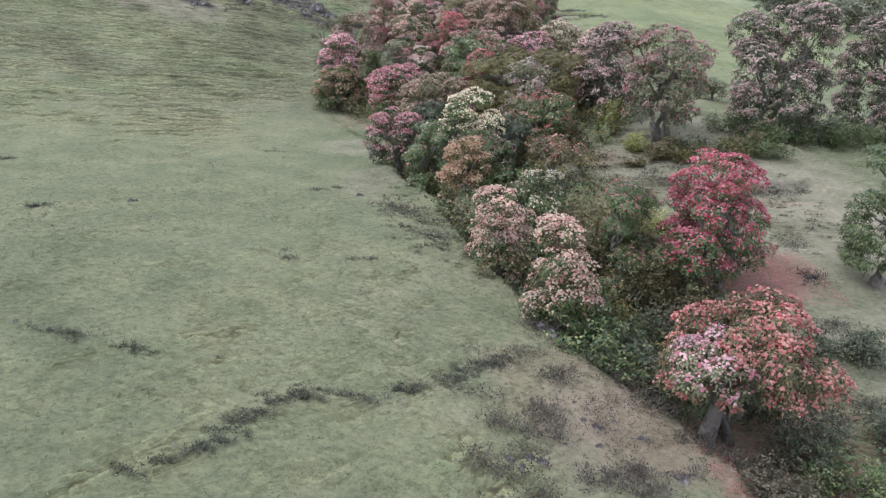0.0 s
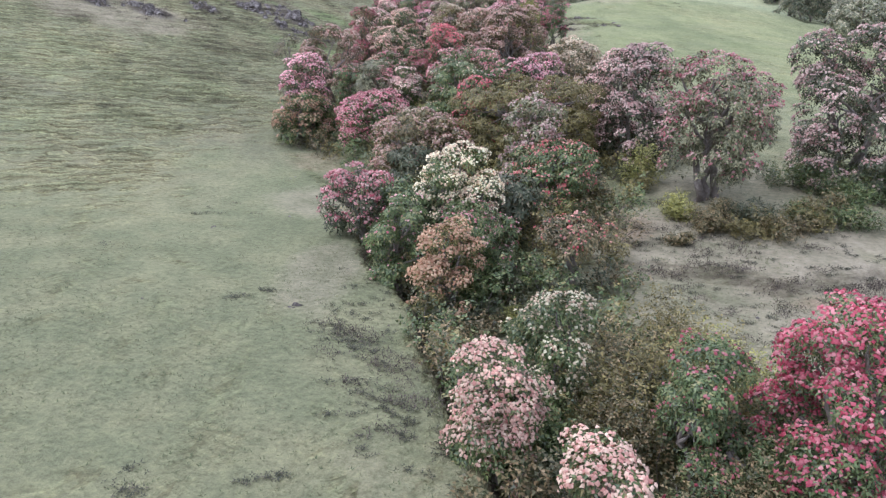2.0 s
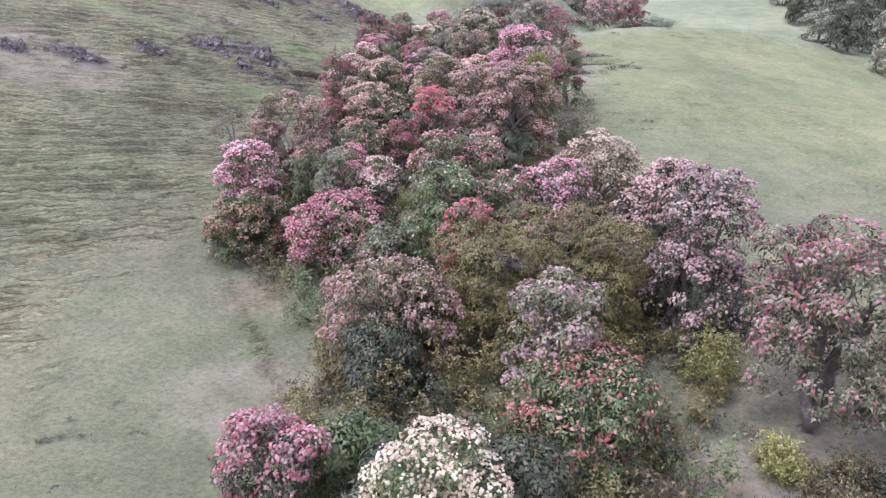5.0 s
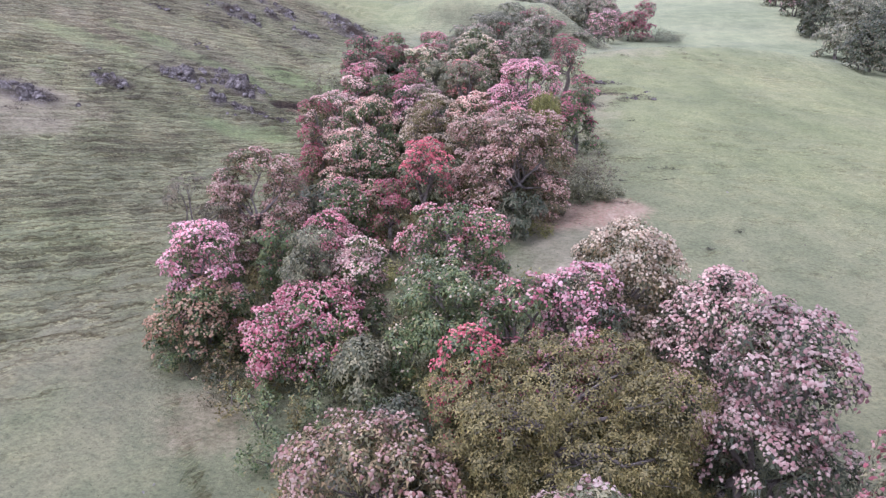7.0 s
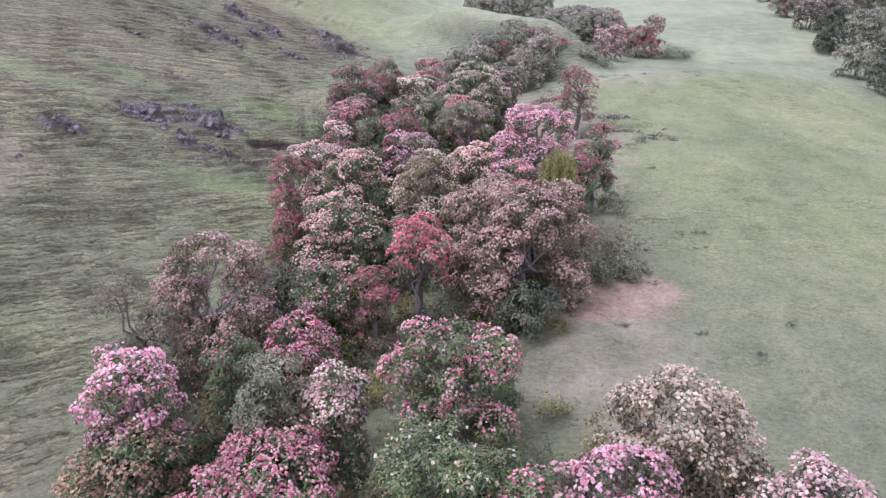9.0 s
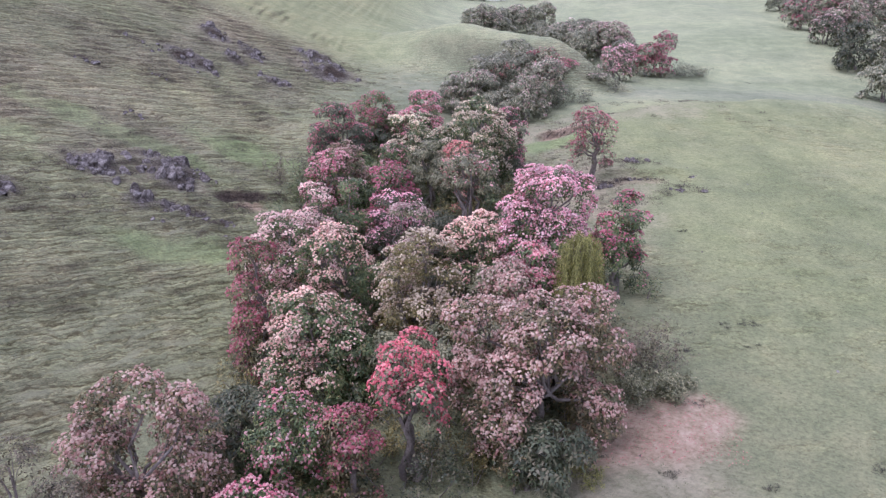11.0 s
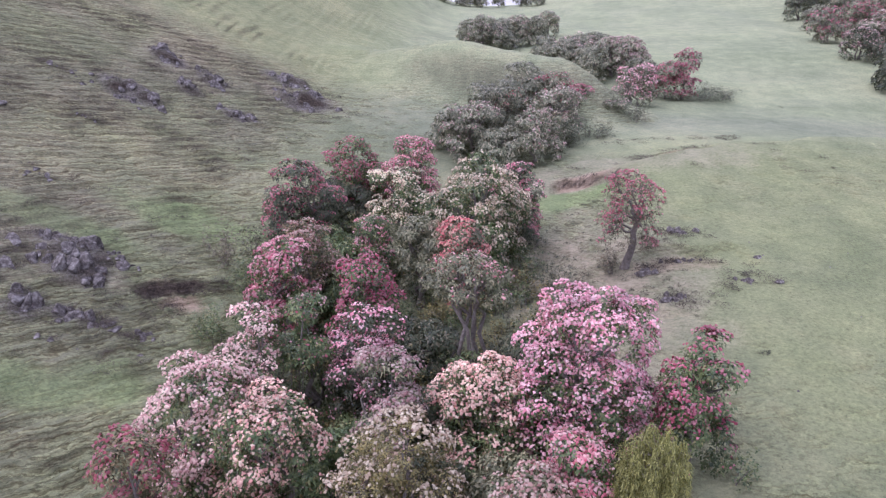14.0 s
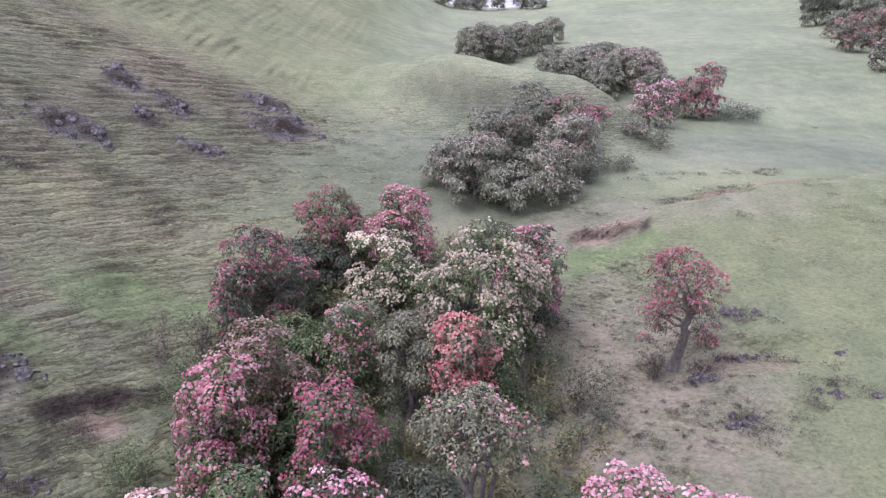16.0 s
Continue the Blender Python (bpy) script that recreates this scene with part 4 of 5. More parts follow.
# wood along the far eastern edge
WOOD_Y = np.array([88, 100, 112, 125, 140, 155, 185, 215.0])
WOOD_X = np.array([47, 45, 47, 54, 57, 60, 70, 82.0])
wood_rng = random.Random(7)
for k in range(34):
    wy = 92 + 118 * (k / 34) + wood_rng.uniform(-2, 2)
    wx = float(np.interp(wy, WOOD_Y, WOOD_X)) + 2.2 + (k % 4) * 5.0 + wood_rng.uniform(-1, 1)
    tone, much = wood_rng.choice([("none", 0), ("none", 0), ("none", 0), ("dusk", 0.35), ("hotrose", 0.3)])
    wh = wood_rng.uniform(4.4, 6.4)
    rhododendron(wx, wy, ground_at(wx, wy) + wh, None, wood_rng.uniform(2.2, 3.3), tone, much, wood_rng.choice(["hazed", "hazed", "dark"]), detail=0.34, group="trees of the eastern wood")
for wx, wy, wh, wr, tone, much in ((3.6, 105.5, 3.4, 2.0, "none", 0), (7.4, 101.0, 3.0, 2.0, "none", 0), (7.6, 107, 5.2, 2.4, "none", 0), (12.2, 106, 4.4, 2.3, "dusk", 0.2), (12.8, 110.5, 4.6, 2.2, "red", 0.25), (10.4, 112.5, 5.0, 2.2, "none", 0),
                                   (18.6, 139, 4.2, 2.6, "none", 0), (23.8, 145, 4.6, 2.8, "none", 0), (24.8, 139.5, 4.8, 2.4, "dusk", 0.4), (26.6, 133, 3.6, 2.0, "none", 0), (17.5, 144, 4.4, 2.6, "none", 0), (21.6, 136.4, 4.4, 2.4, "none", 0),
                                   (12.4, 158.5, 4.0, 2.6, "none", 0), (13.5, 162.5, 4.4, 2.6, "none", 0), (19.2, 168, 4.4, 2.4, "none", 0), (8.2, 160.5, 4.4, 2.4, "none", 0)):
    rhododendron(wx, wy, ground_at(wx, wy) + wh, None, wr, tone, much, "hazed", detail=0.55 if wy < 115 else 0.42, group="trees up the valley")
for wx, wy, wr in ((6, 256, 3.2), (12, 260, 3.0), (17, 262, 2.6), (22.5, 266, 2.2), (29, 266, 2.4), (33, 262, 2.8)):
    rhododendron(wx, wy, ground_at(wx, wy) + 4.2, None, wr, "none", 0, "hazed", detail=0.25, group="trees on the saddle")

# ---- shrubs ----
for sx, sy, sr, sh, leaf, label in (
    (4.9, 22.4, 1.5, 2.0, "olive", "olive-green rounded shrub beside the gully"), (6.6, 21.7, 1.5, 2.1, "olive", "olive-green rounded shrub beside the gully"), (6.2, 24.2, 1.5, 1.7, "olive", "olive fine-leaved shrub on the flat"),
    (4.4, 16.4, 1.1, 1.4, "green", "green leafy shrub in the gully"), (5.6, 16.4, 1.1, 1.5, "dark", "dark green tangled shrub in the gully"), (5.1, 14.9, 0.9, 1.0, "brown", "brownish tangled shrub in the gully"),
    (6.9, 17.2, 1.2, 1.2, "twig", "dark twiggy shrub in the gully"), (4.0, 18.8, 1.0, 1.3, "brown", "brownish tangled shrub in the gully"), (8.8, 15.6, 1.1, 0.8, "brown", "brownish low shrub below the red tree"),
    (7.6, 10.4, 0.8, 0.6, "brown", "brownish low shrub at the tree foot"), (9.3, 10.6, 0.9, 0.7, "twig", "dark twiggy shrub at the tree foot"), (6.4, 10.8, 0.6, 0.4, "twig", "dark twiggy shrub at the tree foot"), (7.8, 14.6, 1.0, 0.9, "dark", "dark green tangled shrub in the gully"), (7.3, 12.2, 0.9, 0.9, "twig", "dark twiggy shrub at the tree foot"), (8.2, 12.9, 1.0, 1.3, "dark", "dark green leafy shrub at the tree foot"), (6.7, 11.7, 0.7, 0.6, "brown", "brownish low shrub at the tree foot"), (8.6, 11.6, 0.9, 1.2, "green", "green leafy shrub at the tree foot"), (10.0, 13.2, 1.0, 0.9, "dark", "dark green low shrub"), (10.6, 16.4, 1.1, 0.7, "dark", "dark green low shrub"),
    (9.2, 37.3, 1.0, 1.6, "willow", "yellow-green upright shrub at the wood edge"), (9.8, 34.0, 0.8, 0.8, "willow", "yellow-green low shrub under the tree"),
    (10.9, 33.2, 0.9, 0.8, "brown", "brownish low shrub under the tree"), (12.2, 33.0, 1.0, 0.9, "dark", "dark green low shrub under the tree"), (13.6, 33.3, 1.0, 0.8, "green", "green low shrub under the tree"),
    (15.0, 33.8, 1.1, 0.9, "brown", "brownish low shrub on the flat"), (16.6, 35.0, 1.1, 1.0, "green", "green low shrub on the flat"), (18.5, 36.2, 1.2, 1.1, "green", "green low shrub on the flat"),
    (20.5, 37.2, 1.3, 1.1, "dark", "dark green low shrub on the flat"), (22.6, 38.6, 1.3, 1.2, "green", "green low shrub on the flat"), (24.5, 38.0, 1.3, 1.2, "green", "green low shrub on the flat"), (15.8, 37.4, 1.2, 1.1, "green", "green low shrub under the tree"),
    (9.7, 62.2, 1.3, 1.9, "twig", "dark open-branched shrub at the copse edge"), (9.0, 61.2, 1.0, 1.3, "grey", "grey-green open shrub at the copse edge"), (6.2, 63.0, 0.7, 2.0, "dark", "blue-green leafy shrub at the copse edge"), (8.2, 63.0, 0.9, 1.5, "brown", "brownish tangled shrub at the copse edge"), (10.6, 60.8, 0.8, 0.9, "grey", "grey-green low shrub at the copse edge"), (6.2, 57.2, 0.8, 0.7, "willow", "yellow-green low shrub at the copse edge"),
    (-0.6, 54.2, 0.9, 1.0, "willow", "bright yellow-green shrub in the glade"), (0.8, 54.8, 0.7, 0.8, "willow", "bright yellow-green shrub in the glade"), (2.6, 55.4, 0.8, 0.9, "olive", "olive low shrub in the glade"), (-0.4, 48.6, 1.0, 0.8, "brown", "brownish low shrub in the glade"),
    (7.6, 79.2, 1.2, 2.0, "dark", "dark green shrub at the copse edge"), (-6.4, 80.0, 1.4, 2.2, "green", "green leafy shrub at the copse edge"), (-8.4, 82.4, 1.0, 2.2, "twig", "bare dark twiggy shrub"), (-7.2, 83.2, 0.9, 2.5, "twig", "bare dark twiggy shrub"),
    (-7.0, 76.6, 1.2, 1.6, "green", "green leafy shrub at the copse edge"), (-6.6, 71.4, 1.0, 1.1, "green", "green leafy shrub at the copse edge"), (12.5, 104, 1.6, 1.6, "dark", "dark green shrub by the stream line"), (15.5, 107, 1.5, 1.4, "dark", "dark green shrub by the stream line"),
    (19.2, 114.0, 1.4, 2.6, "dark", "dark green upright bush on the valley floor"), (20.6, 112.6, 1.2, 2.2, "dark", "dark green upright bush on the valley floor"), (32.2, 128.0, 2.2, 1.8, "dark", "dark green shrub below the pink trees"), (35.0, 129.0, 2.0, 1.4, "dark", "dark green shrub below the pink trees"),
    (11.6, 32.4, 1.1, 0.8, "olive", "olive low shrub under the tree"), (12.9, 32.2, 1.1, 0.8, "brown", "brownish low shrub under the tree"), (14.3, 32.6, 1.2, 0.9, "olive", "olive low shrub on the flat"), (10.4, 32.6, 0.9, 0.7, "brown", "brownish low shrub under the tree"),
    (15.6, 33.0, 1.1, 0.8, "green", "green low shrub on the flat"), (17.2, 36.6, 1.4, 1.3, "green", "green low shrub on the flat"), (19.6, 38.4, 1.4, 1.4, "olive", "olive low shrub on the flat"), (21.6, 37.0, 1.3, 1.3, "green", "green low shrub on the flat"), (9.1, 31.5, 0.5, 0.4, "brown", "small brownish tussock shrub on the flat"),
    (10.6, 80.6, 0.7, 1.3, "twig", "bare dark twiggy shrub at the lone tree"), (4.9, 20.6, 1.4, 2.0, "brown", "green leafy shrub in the gully"), (6.3, 18.9, 1.5, 1.9, "brown", "green leafy shrub in the gully"), (5.4, 23.5, 1.5, 1.9, "brown", "olive-green rounded shrub beside the gully"), (7.4, 23.0, 1.2, 1.2, "willow", "yellow-green fine-leaved shrub on the flat"),
    (3.2, 27.2, 0.7, 0.5, "willow", "yellow-green low shrub by the bank"), (-1.6, 46.0, 0.9, 1.9, "willow", "yellow-green upright shrub in the copse"),
):
    shrub(sx, sy, sr * (1.15 if sx > 15 else 1), sh, leaf, label, fill=2.4 if sy < 40 or 60 < sy < 64 else 1.2)
under_rng = random.Random(11)
thickets = {k: [] for k in ("green", "dark", "brown", "olive", "willow", "wands")}
for ob in [o for o in scene.objects if o.name.startswith("rhododendron_tree") and o.parent is None and o.location.y < 95 and o.location.x < 10.5]:
    for k in range(3):
        a, away = under_rng.uniform(0, 6.283), under_rng.uniform(0.7, 1.5)
        sx, sy = ob.location.x + math.cos(a) * away, ob.location.y + math.sin(a) * away
        if ob.location.y > 15 and sx > float(np.interp(sy, RIM_Y, RIM_X)) + 0.8:
            shrub(sx, sy, under_rng.uniform(0.7, 1.15), under_rng.uniform(0.7, 1.7), under_rng.choice(["green", "dark", "brown", "dark"]), "tangled evergreen undergrowth beneath the trees", fill=0.26, stems=3, fine=0.095, thicket=thickets)

COPSE_Y = np.array([11, 15, 20, 26, 32, 38, 44, 48, 54, 60, 66, 74, 82, 90, 94.0])
COPSE_W = np.array([5.6, 3.6, 1.2, 0.2, -1.2, -2.6, -3.6, -7.4, -8.6, -5.8, -6.2, -6.4, -6.6, -4.6, -2.5])
COPSE_E = np.array([8.6, 7.6, 7.6, 5.0, 6.8, 9.4, 10.8, 9.6, 4.0, 6.4, 8.8, 8.4, 6.8, 7.2, 5.0])
placed = [(o.location.x, o.location.y) for o in scene.objects if o.parent is None and o.name.startswith(("rhododendron_tree", "shrub"))]
for attempt in range(5000):
    sy = under_rng.uniform(14, 94)
    sx = under_rng.uniform(float(np.interp(sy, COPSE_Y, COPSE_W)), float(np.interp(sy, COPSE_Y, COPSE_E)))
    glade = 50 < sy < 57 and -1.5 < sx < 7
    if min((a - sx) ** 2 + (b2 - sy) ** 2 for a, b2 in placed) > (1.5 if glade else 0.88) ** 2:
        placed.append((sx, sy))
        shrub(sx, sy, under_rng.uniform(0.75, 1.2), under_rng.uniform(0.5, 0.9) if glade else under_rng.uniform(0.8, 1.9), under_rng.choice(["willow", "olive", "brown"] if glade else ["green", "green", "olive", "brown", "dark"] if sy < 30 else ["green", "dark", "brown", "olive", "olive"]),
              "tangled evergreen undergrowth filling the copse", fill=0.5 if sy < 40 else 0.24, stems=3, fine=0.1, thicket=thickets)

for leaf, pieces in thickets.items():
    me = mesh_of("undergrowth", *join(pieces))
    me.materials.append(BARK if leaf == "wands" else LEAF[leaf])
    tagged(new("undergrowth_stems" if leaf == "wands" else "undergrowth", me), "thin bare stems of the undergrowth" if leaf == "wands" else f"tangled {LOOKS[leaf]} undergrowth filling the copse", "undergrowth", kind="stuff")


# ---- rocks ----
def rock(x, y, size, seed, flat=0.6):
    rng = np.random.default_rng(seed)
    bm = bmesh.new()
    bmesh.ops.create_icosphere(bm, subdivisions=2, radius=1)
    spin, shift = rng.uniform(0, 6.28), rng.uniform(0, 50, 3)
    sides = unit(rng.normal(0, 1, (11, 3)))
    cut = rng.uniform(0.35, 0.8, 11)
    for v in bm.verts:
        p = np.array(v.co)
        for q, d in zip(sides, cut):
            over = p @ q - d
            if over > 0:
                p = p - q * over * 0.85
        p = p * (1 + 0.24 * noise.noise(Vector(p * 2.2 + shift)) + 0.16 * noise.noise(Vector(p * 5 + shift)))
        v.co = Vector(p * np.array([1.0, 0.8, flat * 1.5]) * size)
    bmesh.ops.rotate(bm, verts=bm.verts, matrix=Matrix.Rotation(spin, 3, "Z"))
    me = bpy.data.meshes.new("rock")
    bm.to_mesh(me)
    bm.free()
    me.materials.append(ROCK)
    ob = new("rock", me)
    ob.location = (x, y, ground_at(x, y) - size * flat * 0.45)
    return tagged(ob, "weathered grey lichened rock half sunk in the grass", "rock", "rocks of the pasture")


rock_rng = random.Random(5)
seed = 0
stony = []
for cx, cy, wide, deep, count, size in (
    (-11.6, 76.0, 0.7, 0.3, 5, 0.36), (-10.0, 75.7, 0.6, 0.3, 5, 0.36), (-19.4, 93.2, 0.5, 0.3, 5, 0.45), (-18.0, 84.8, 0.6, 0.4, 4, 0.4), (-23.5, 90.5, 0.7, 0.3, 4, 0.4), (-12.4, 80.2, 1.0, 0.4, 7, 0.3), (-12.2, 75.2, 1.8, 1.2, 6, 0.25), (-22.0, 98.0, 3.0, 1.6, 9, 0.4),
    (12.2, 80.2, 0.5, 0.4, 5, 0.5), (12.6, 77.8, 0.7, 0.5, 5, 0.48), (15.2, 84.2, 0.6, 0.3, 4, 0.5), (16.2, 79.0, 0.8, 0.5, 5, 0.42), (14.4, 81.4, 1.0, 0.3, 6, 0.4), (18.0, 81.5, 0.4, 0.3, 2, 0.3),
    (2.7, 16.0, 0.25, 0.15, 5, 0.36), (3.8, 15.3, 0.3, 0.15, 3, 0.26), (1.98, 10.9, 0.3, 0.2, 3, 0.24), (1.5, 10.6, 0.3, 0.2, 3, 0.24), (4.25, 12.15, 0.2, 0.1, 2, 0.22), (3.35, 12.3, 0.3, 0.2, 3, 0.22), (4.78, 11.2, 0.2, 0.2, 3, 0.24), (3.1, 11.7, 0.4, 0.3, 3, 0.14), (11.86, 20.3, 0.2, 0.15, 3, 0.55), (2.9, 12.9, 1.2, 1.0, 9, 0.1), (1.6, 28.0, 0.4, 0.2, 2, 0.3),
    (-7.9, 33.4, 0.3, 0.15, 3, 0.2), (-3.4, 26.2, 0.3, 0.15, 3, 0.2), (-18.2, 49.7, 0.3, 0.2, 2, 0.22), (-10.4, 22.0, 0.3, 0.1, 2, 0.16), (5.2, 28.2, 0.4, 0.3, 3, 0.25),
):
    if size > 0.35:
        stony.append((cx, cy, wide, deep, count))
    for k in range(count + count // 2 if size > 0.28 else count):
        seed += 1
        rock(cx + rock_rng.gauss(0, wide * 0.55), cy + rock_rng.gauss(0, deep * 0.5), size * rock_rng.uniform(0.3, 1.0), seed, rock_rng.uniform(0.45, 0.75))


for cx, cy, wide, high, count in BLUFFS:
    stony.append((cx, cy, wide * 0.5, high * 0.7, count // 2))
    for k in range(count):
        seed += 1
        across, up = rock_rng.gauss(0, 0.27) * wide, rock_rng.gauss(0, 0.5) * high
        rock(cx + across * 0.92 - up * 0.8, cy + across * 0.38 + up * 0.9, rock_rng.uniform(0.2, 0.62), seed, rock_rng.uniform(0.45, 0.9))


# ---- grass, weeds, litter ----
def strewn(name, spots, build, material, label, category):
    """One object of countless small pieces."""
    v, f = build(spots)
    me = mesh_of(name, v, f)
    me.materials.append(material)
    return tagged(new(name, me), label, category, kind="stuff")


grow = np.random.default_rng(77)


def tufts(spots, blades, tall, lean_out, wide):
    count = len(spots)
    a = grow.uniform(0, 6.283, (count, blades))
    size = tall * grow.uniform(0.5, 1.4, (count, blades, 1))
    out = np.stack([np.cos(a), np.sin(a), 0 * a], -1)
    side = np.stack([-np.sin(a), np.cos(a), 0 * a], -1) * wide
    root = spots[:, None] + out * lean_out * 0.3 * tall
    tip = root + out * size * lean_out + np.array([0, 0, 1.0]) * size
    v = np.stack([root - side, root + side, tip], 2).reshape(-1, 3)
    return v, np.arange(len(v)).reshape(-1, 3)


def scatter(count, x0, x1, y0, y1, keep=None):
    x, y = grow.uniform(x0, x1, count), grow.uniform(y0, y1, count)
    if keep is not None:
        ok = keep(x, y)
        x, y = x[ok], y[ok]
    return np.stack([x, y, land(x, y)], 1)


def sward(x, y):
    return grow.random(len(x)) < 0.35 + 0.5 * rough(x, y, 2.5, 81, 3)


grass_spots = np.concatenate([scatter(34000, -16, 13, 7, 32, sward), scatter(20000, -22, 20, 32, 66, sward), scatter(9000, -24, 24, 66, 98, sward)])
strewn("grass_tufts", grass_spots, lambda s: tufts(s, 3, 0.03, 2.2, 0.016), GRASS, "short grazed grass tufts over the pasture", "grass")


def on_slope(x, y):
    return (rough(x, y, 4.0, 91, 2) + 0.5 * rough(x, y, 1.2, 92, 2)) > 0.42


def clumps(spots):
    v, f = whorls(grow, np.repeat(spots, 9, 0) + grow.normal(0, 1, (len(spots) * 9, 3)) * np.array([0.13, 0.06, 0.012]) + np.array([0, 0, 0.03]),
                  unit(grow.normal(0, 0.3, (len(spots) * 9, 3)) + np.array([0, 0, 1.0])), 4, 0.085, 0.03, 0.0)
    return v, f


weed_spots = np.concatenate([scatter(150, -18, 3, 9, 50, on_slope), scatter(500, -26, -6, 50, 118, on_slope), scatter(220, 8, 30, 50, 116, on_slope),
                             scatter(160, 7, 16, 22, 34), scatter(120, -2.5, 2.5, 19, 30, lambda x, y: np.abs(x - np.interp(y, RIM_Y, RIM_X) + 1.2) < 1.4), scatter(150, 8, 14, 76, 90)])


def cushions(spots):
    n_each = 32
    p = np.repeat(spots, n_each, 0) + grow.normal(0, 1, (len(spots) * n_each, 3)) * np.array([0.26, 0.17, 0.05]) + np.array([0, 0, 0.06])
    return whorls(grow, p, unit(grow.normal(0, 0.5, p.shape) + np.array([0, 0, 1.0])), 3, 0.1, 0.028, -0.3)


clump_at = np.array([(2.04, 12.46), (1.22, 11.71), (2.18, 11.75), (2.58, 13.9), (0.77, 10.57), (3.65, 11.17), (5.06, 13.51), (4.14, 14.19), (6.39, 11.6), (5.92, 11.96), (5.4, 12.4), (6.6, 12.6), (4.6, 13.2), (1.6, 10.2), (3.2, 10.6), (8.2, 20.9), (10.6, 22.2), (12.6, 23.4), (11.4, 17.6), (9.4, 15.2), (10.4, 14.2)])
clump_at = np.repeat(clump_at, 4, 0) + grow.normal(0, 0.22, (len(clump_at) * 4, 2)) * np.array([1, 0.6])
heath_spots = np.concatenate([np.stack([clump_at[:, 0], clump_at[:, 1], land(clump_at[:, 0], clump_at[:, 1])], 1), scatter(30, 6, 10.5, 9, 14), scatter(44, 0.6, 5.0, 9.5, 16, lambda x, y: x < np.interp(y, RIM_Y, RIM_X) + 0.6), scatter(26, 8, 15, 24, 31), scatter(70, -20, -9, 73, 86), scatter(60, -26, -14, 65, 76), scatter(40, -12, -6, 107, 114), scatter(24, 8.5, 16, 76, 84),
                              scatter(20, 7, 11, 30, 36), scatter(40, -24, -10, 94, 110), scatter(16, 12, 30, 92, 100)])


def along(points, per_metre, jitter):
    """Spots strewn along a line of turf ledges."""
    out = []
    for (x0, y0), (x1, y1) in zip(points, points[1:]):
        k = max(1, int(math.hypot(x1 - x0, y1 - y0) * per_metre))
        t = grow.random(k)
        x, y = x0 + (x1 - x0) * t + grow.normal(0, jitter, k), y0 + (y1 - y0) * t + grow.normal(0, jitter, k)
        out.append(np.stack([x, y, land(x, y)], 1))
    return np.concatenate(out)


for cx, cy, wide, deep, count in stony:
    hx, hy = cx + grow.normal(0, wide, count * 2), cy + grow.normal(0, deep, count * 2)
    heath_spots = np.concatenate([heath_spots, np.stack([hx, hy, land(hx, hy)], 1)])
heath_spots = np.concatenate([heath_spots, along([(-11.7, 77.4), (-10.5, 79.6), (-8.1, 80.7)], 5, 0.25), along([(-10.8, 76.6), (-8.8, 78.6)], 4, 0.3), along([(6.4, 29.7), (9.1, 29.5), (12.2, 28.6), (16, 29.4)], 4, 0.12),
                              along([(8.7, 25.3), (13, 24.8)], 2, 0.2), along([(10.4, 95.6), (14, 94.8)], 3, 0.2), along([(15, 97), (19, 99.4), (22, 99.4)], 3, 0.4), along([(16, 104), (27, 105)], 2, 0.6), along([(-1.8, 24.4), (0.3, 21.0)], 5, 0.5)])
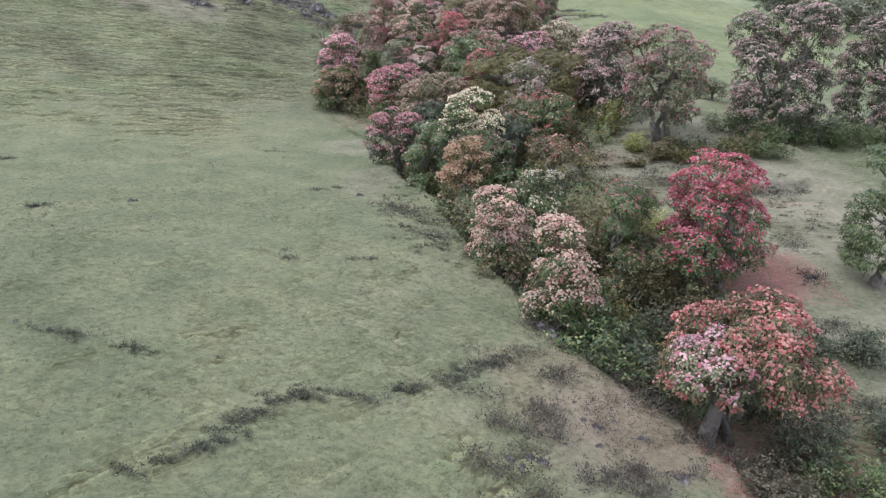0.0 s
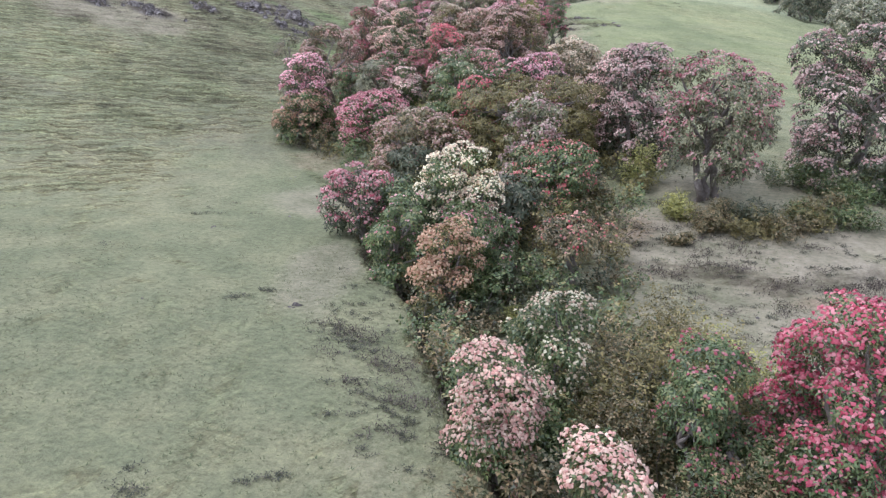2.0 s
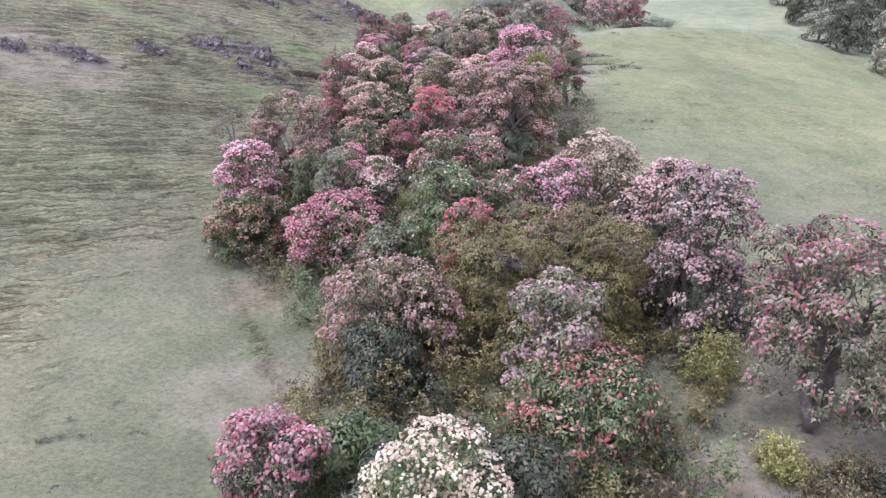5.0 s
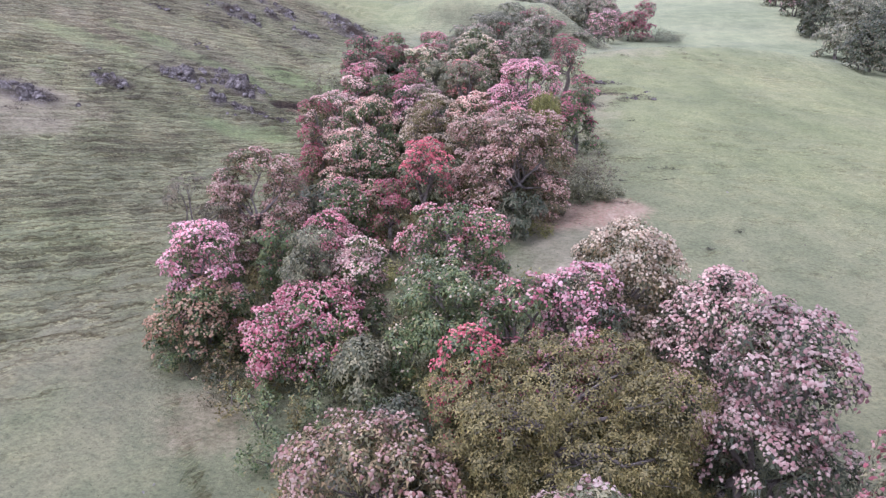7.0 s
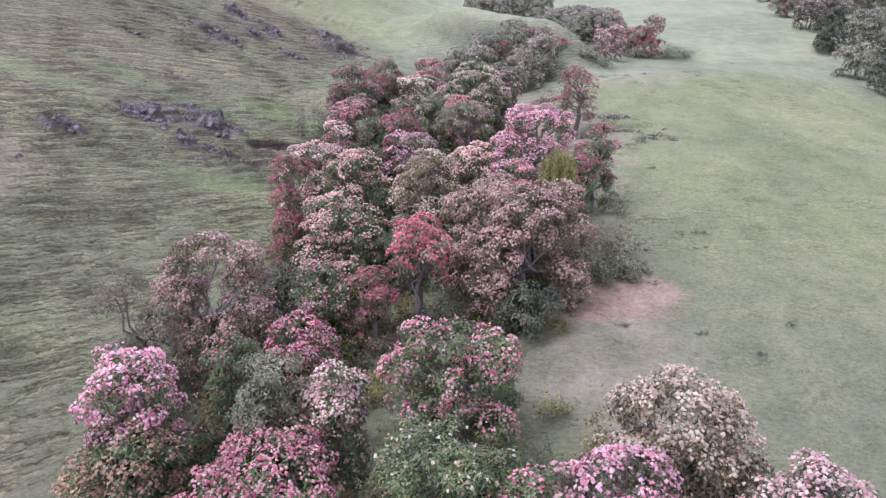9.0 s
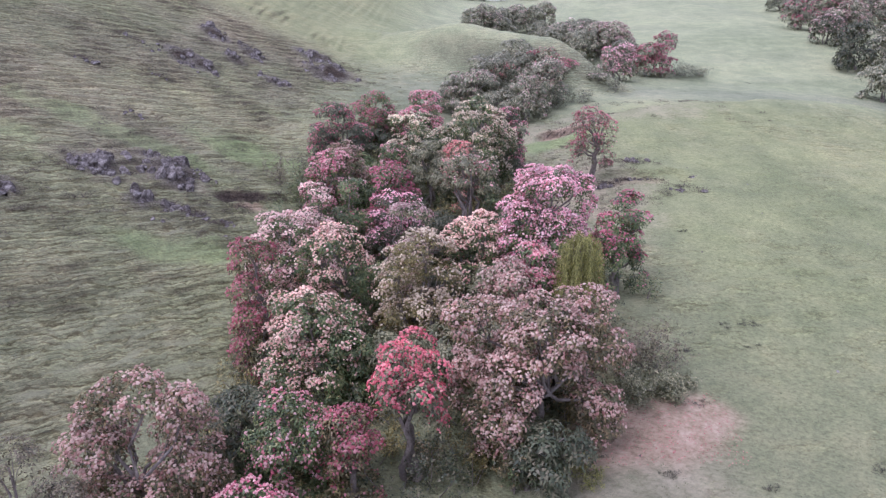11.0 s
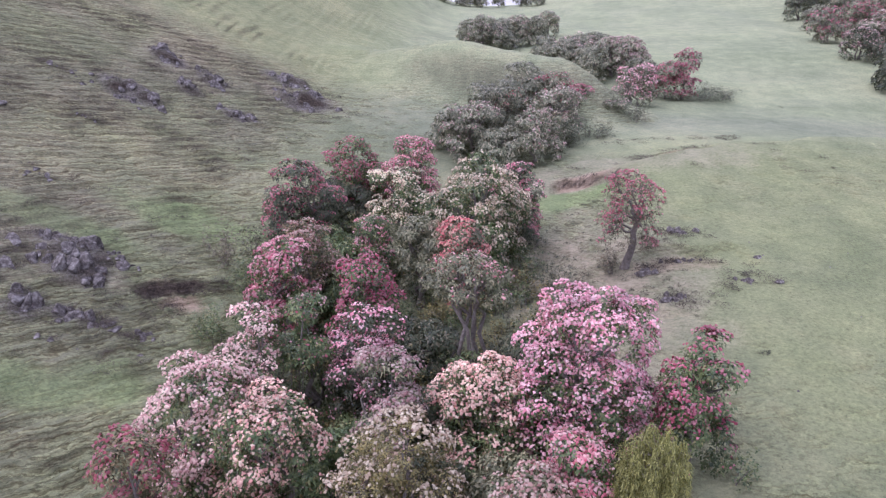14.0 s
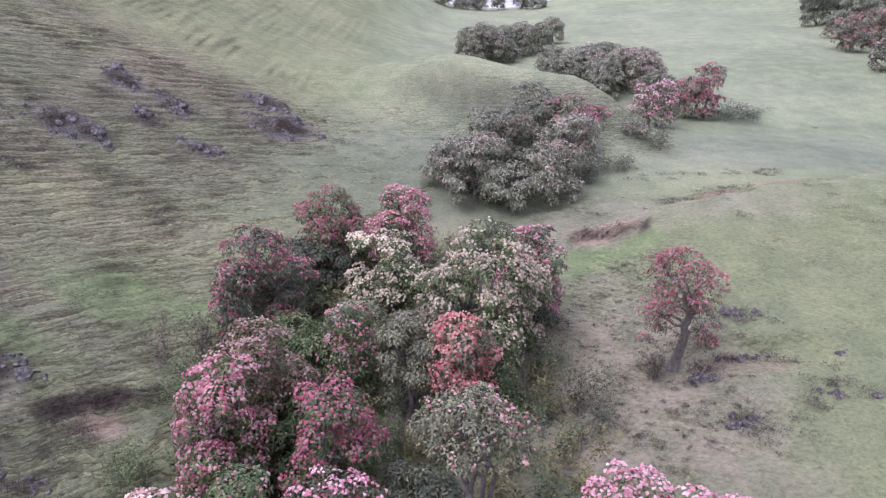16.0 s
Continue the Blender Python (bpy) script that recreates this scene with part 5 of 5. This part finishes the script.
# dark clumps added along the turf ledges in place of their shadow
ledge_shade_spots = np.concatenate([along([(-5.3, 9.1), (-4.2, 9.9), (-3, 11.7), (-1.2, 12.1), (0.7, 13.7), (1.6, 14.5)], 11, 0.13), along([(-8.7, 13.0), (-7.6, 12.6)], 9, 0.08), along([(-6.6, 12.5), (-6.0, 12.2)], 9, 0.1),
                              along([(-5.2, 26.2), (-4.2, 27.3)], 6, 0.1), along([(-2.2, 24.8), (-0.6, 23.4)], 8, 0.25), along([(-1.2, 22.0), (0.1, 20.8)], 8, 0.25), along([(-4.8, 18.0), (-4.2, 18.1)], 8, 0.06), along([(-2.7, 18.7), (-2.1, 18.9)], 8, 0.06),
                              along([(-9.6, 35.6), (-6.4, 36.0)], 2, 0.3), along([(-13, 20.5), (-12.3, 20.7)], 14, 0.08), along([(-18.6, 27.7), (-17.8, 27.9)], 10, 0.1)])
dots = np.array([(11.9, 63.7), (11.2, 60.4), (9.2, 57.1), (12.1, 56.4), (13.7, 55.2), (16.1, 57.6), (14.0, 65.5), (14.8, 65.6), (15.3, 65.7), (14.8, 73.5), (16.4, 79.5), (5.4, 57.5), (7.1, 58.3), (9.3, 31.2), (40.8, 125.9)])
dots = np.repeat(dots, 3, 0) + grow.normal(0, 0.12, (len(dots) * 3, 2))
weed_spots = np.concatenate([weed_spots, ledge_shade_spots, np.stack([dots[:, 0], dots[:, 1], land(dots[:, 0], dots[:, 1])], 1)])
strewn("heath_cushions", heath_spots, cushions, HEATH, "low brown heath cushions on stony turf", "heath")

strewn("weed_clumps", weed_spots, clumps, WEED, "dark dock and weed clumps dotting the pasture, and dark clumps as ledge shade", "weeds")

petal_spots = np.concatenate([scatter(2600, 7.4, 12.4, 18.6, 22.6), scatter(2600, 5.4, 10, 10, 15), scatter(900, 6.5, 12, 57.5, 61)])
strewn("fallen_petals", petal_spots + np.array([0, 0, 0.02]), lambda s: whorls(grow, s, np.tile([[0, 0, 1.0]], (len(s), 1)), 1, 0.06, 0.05, 0.0), PETAL, "fallen pink petals scattered under the trees", "petals")
pale_spots = scatter(160, -24, 26, 9, 110)
strewn("pale_pebbles", pale_spots, lambda s: trusses(grow, s, np.tile([[0, 0, 1.0]], (len(s), 1)), 0.055), ROCK, "small pale pebbles lying on the turf", "pebbles")
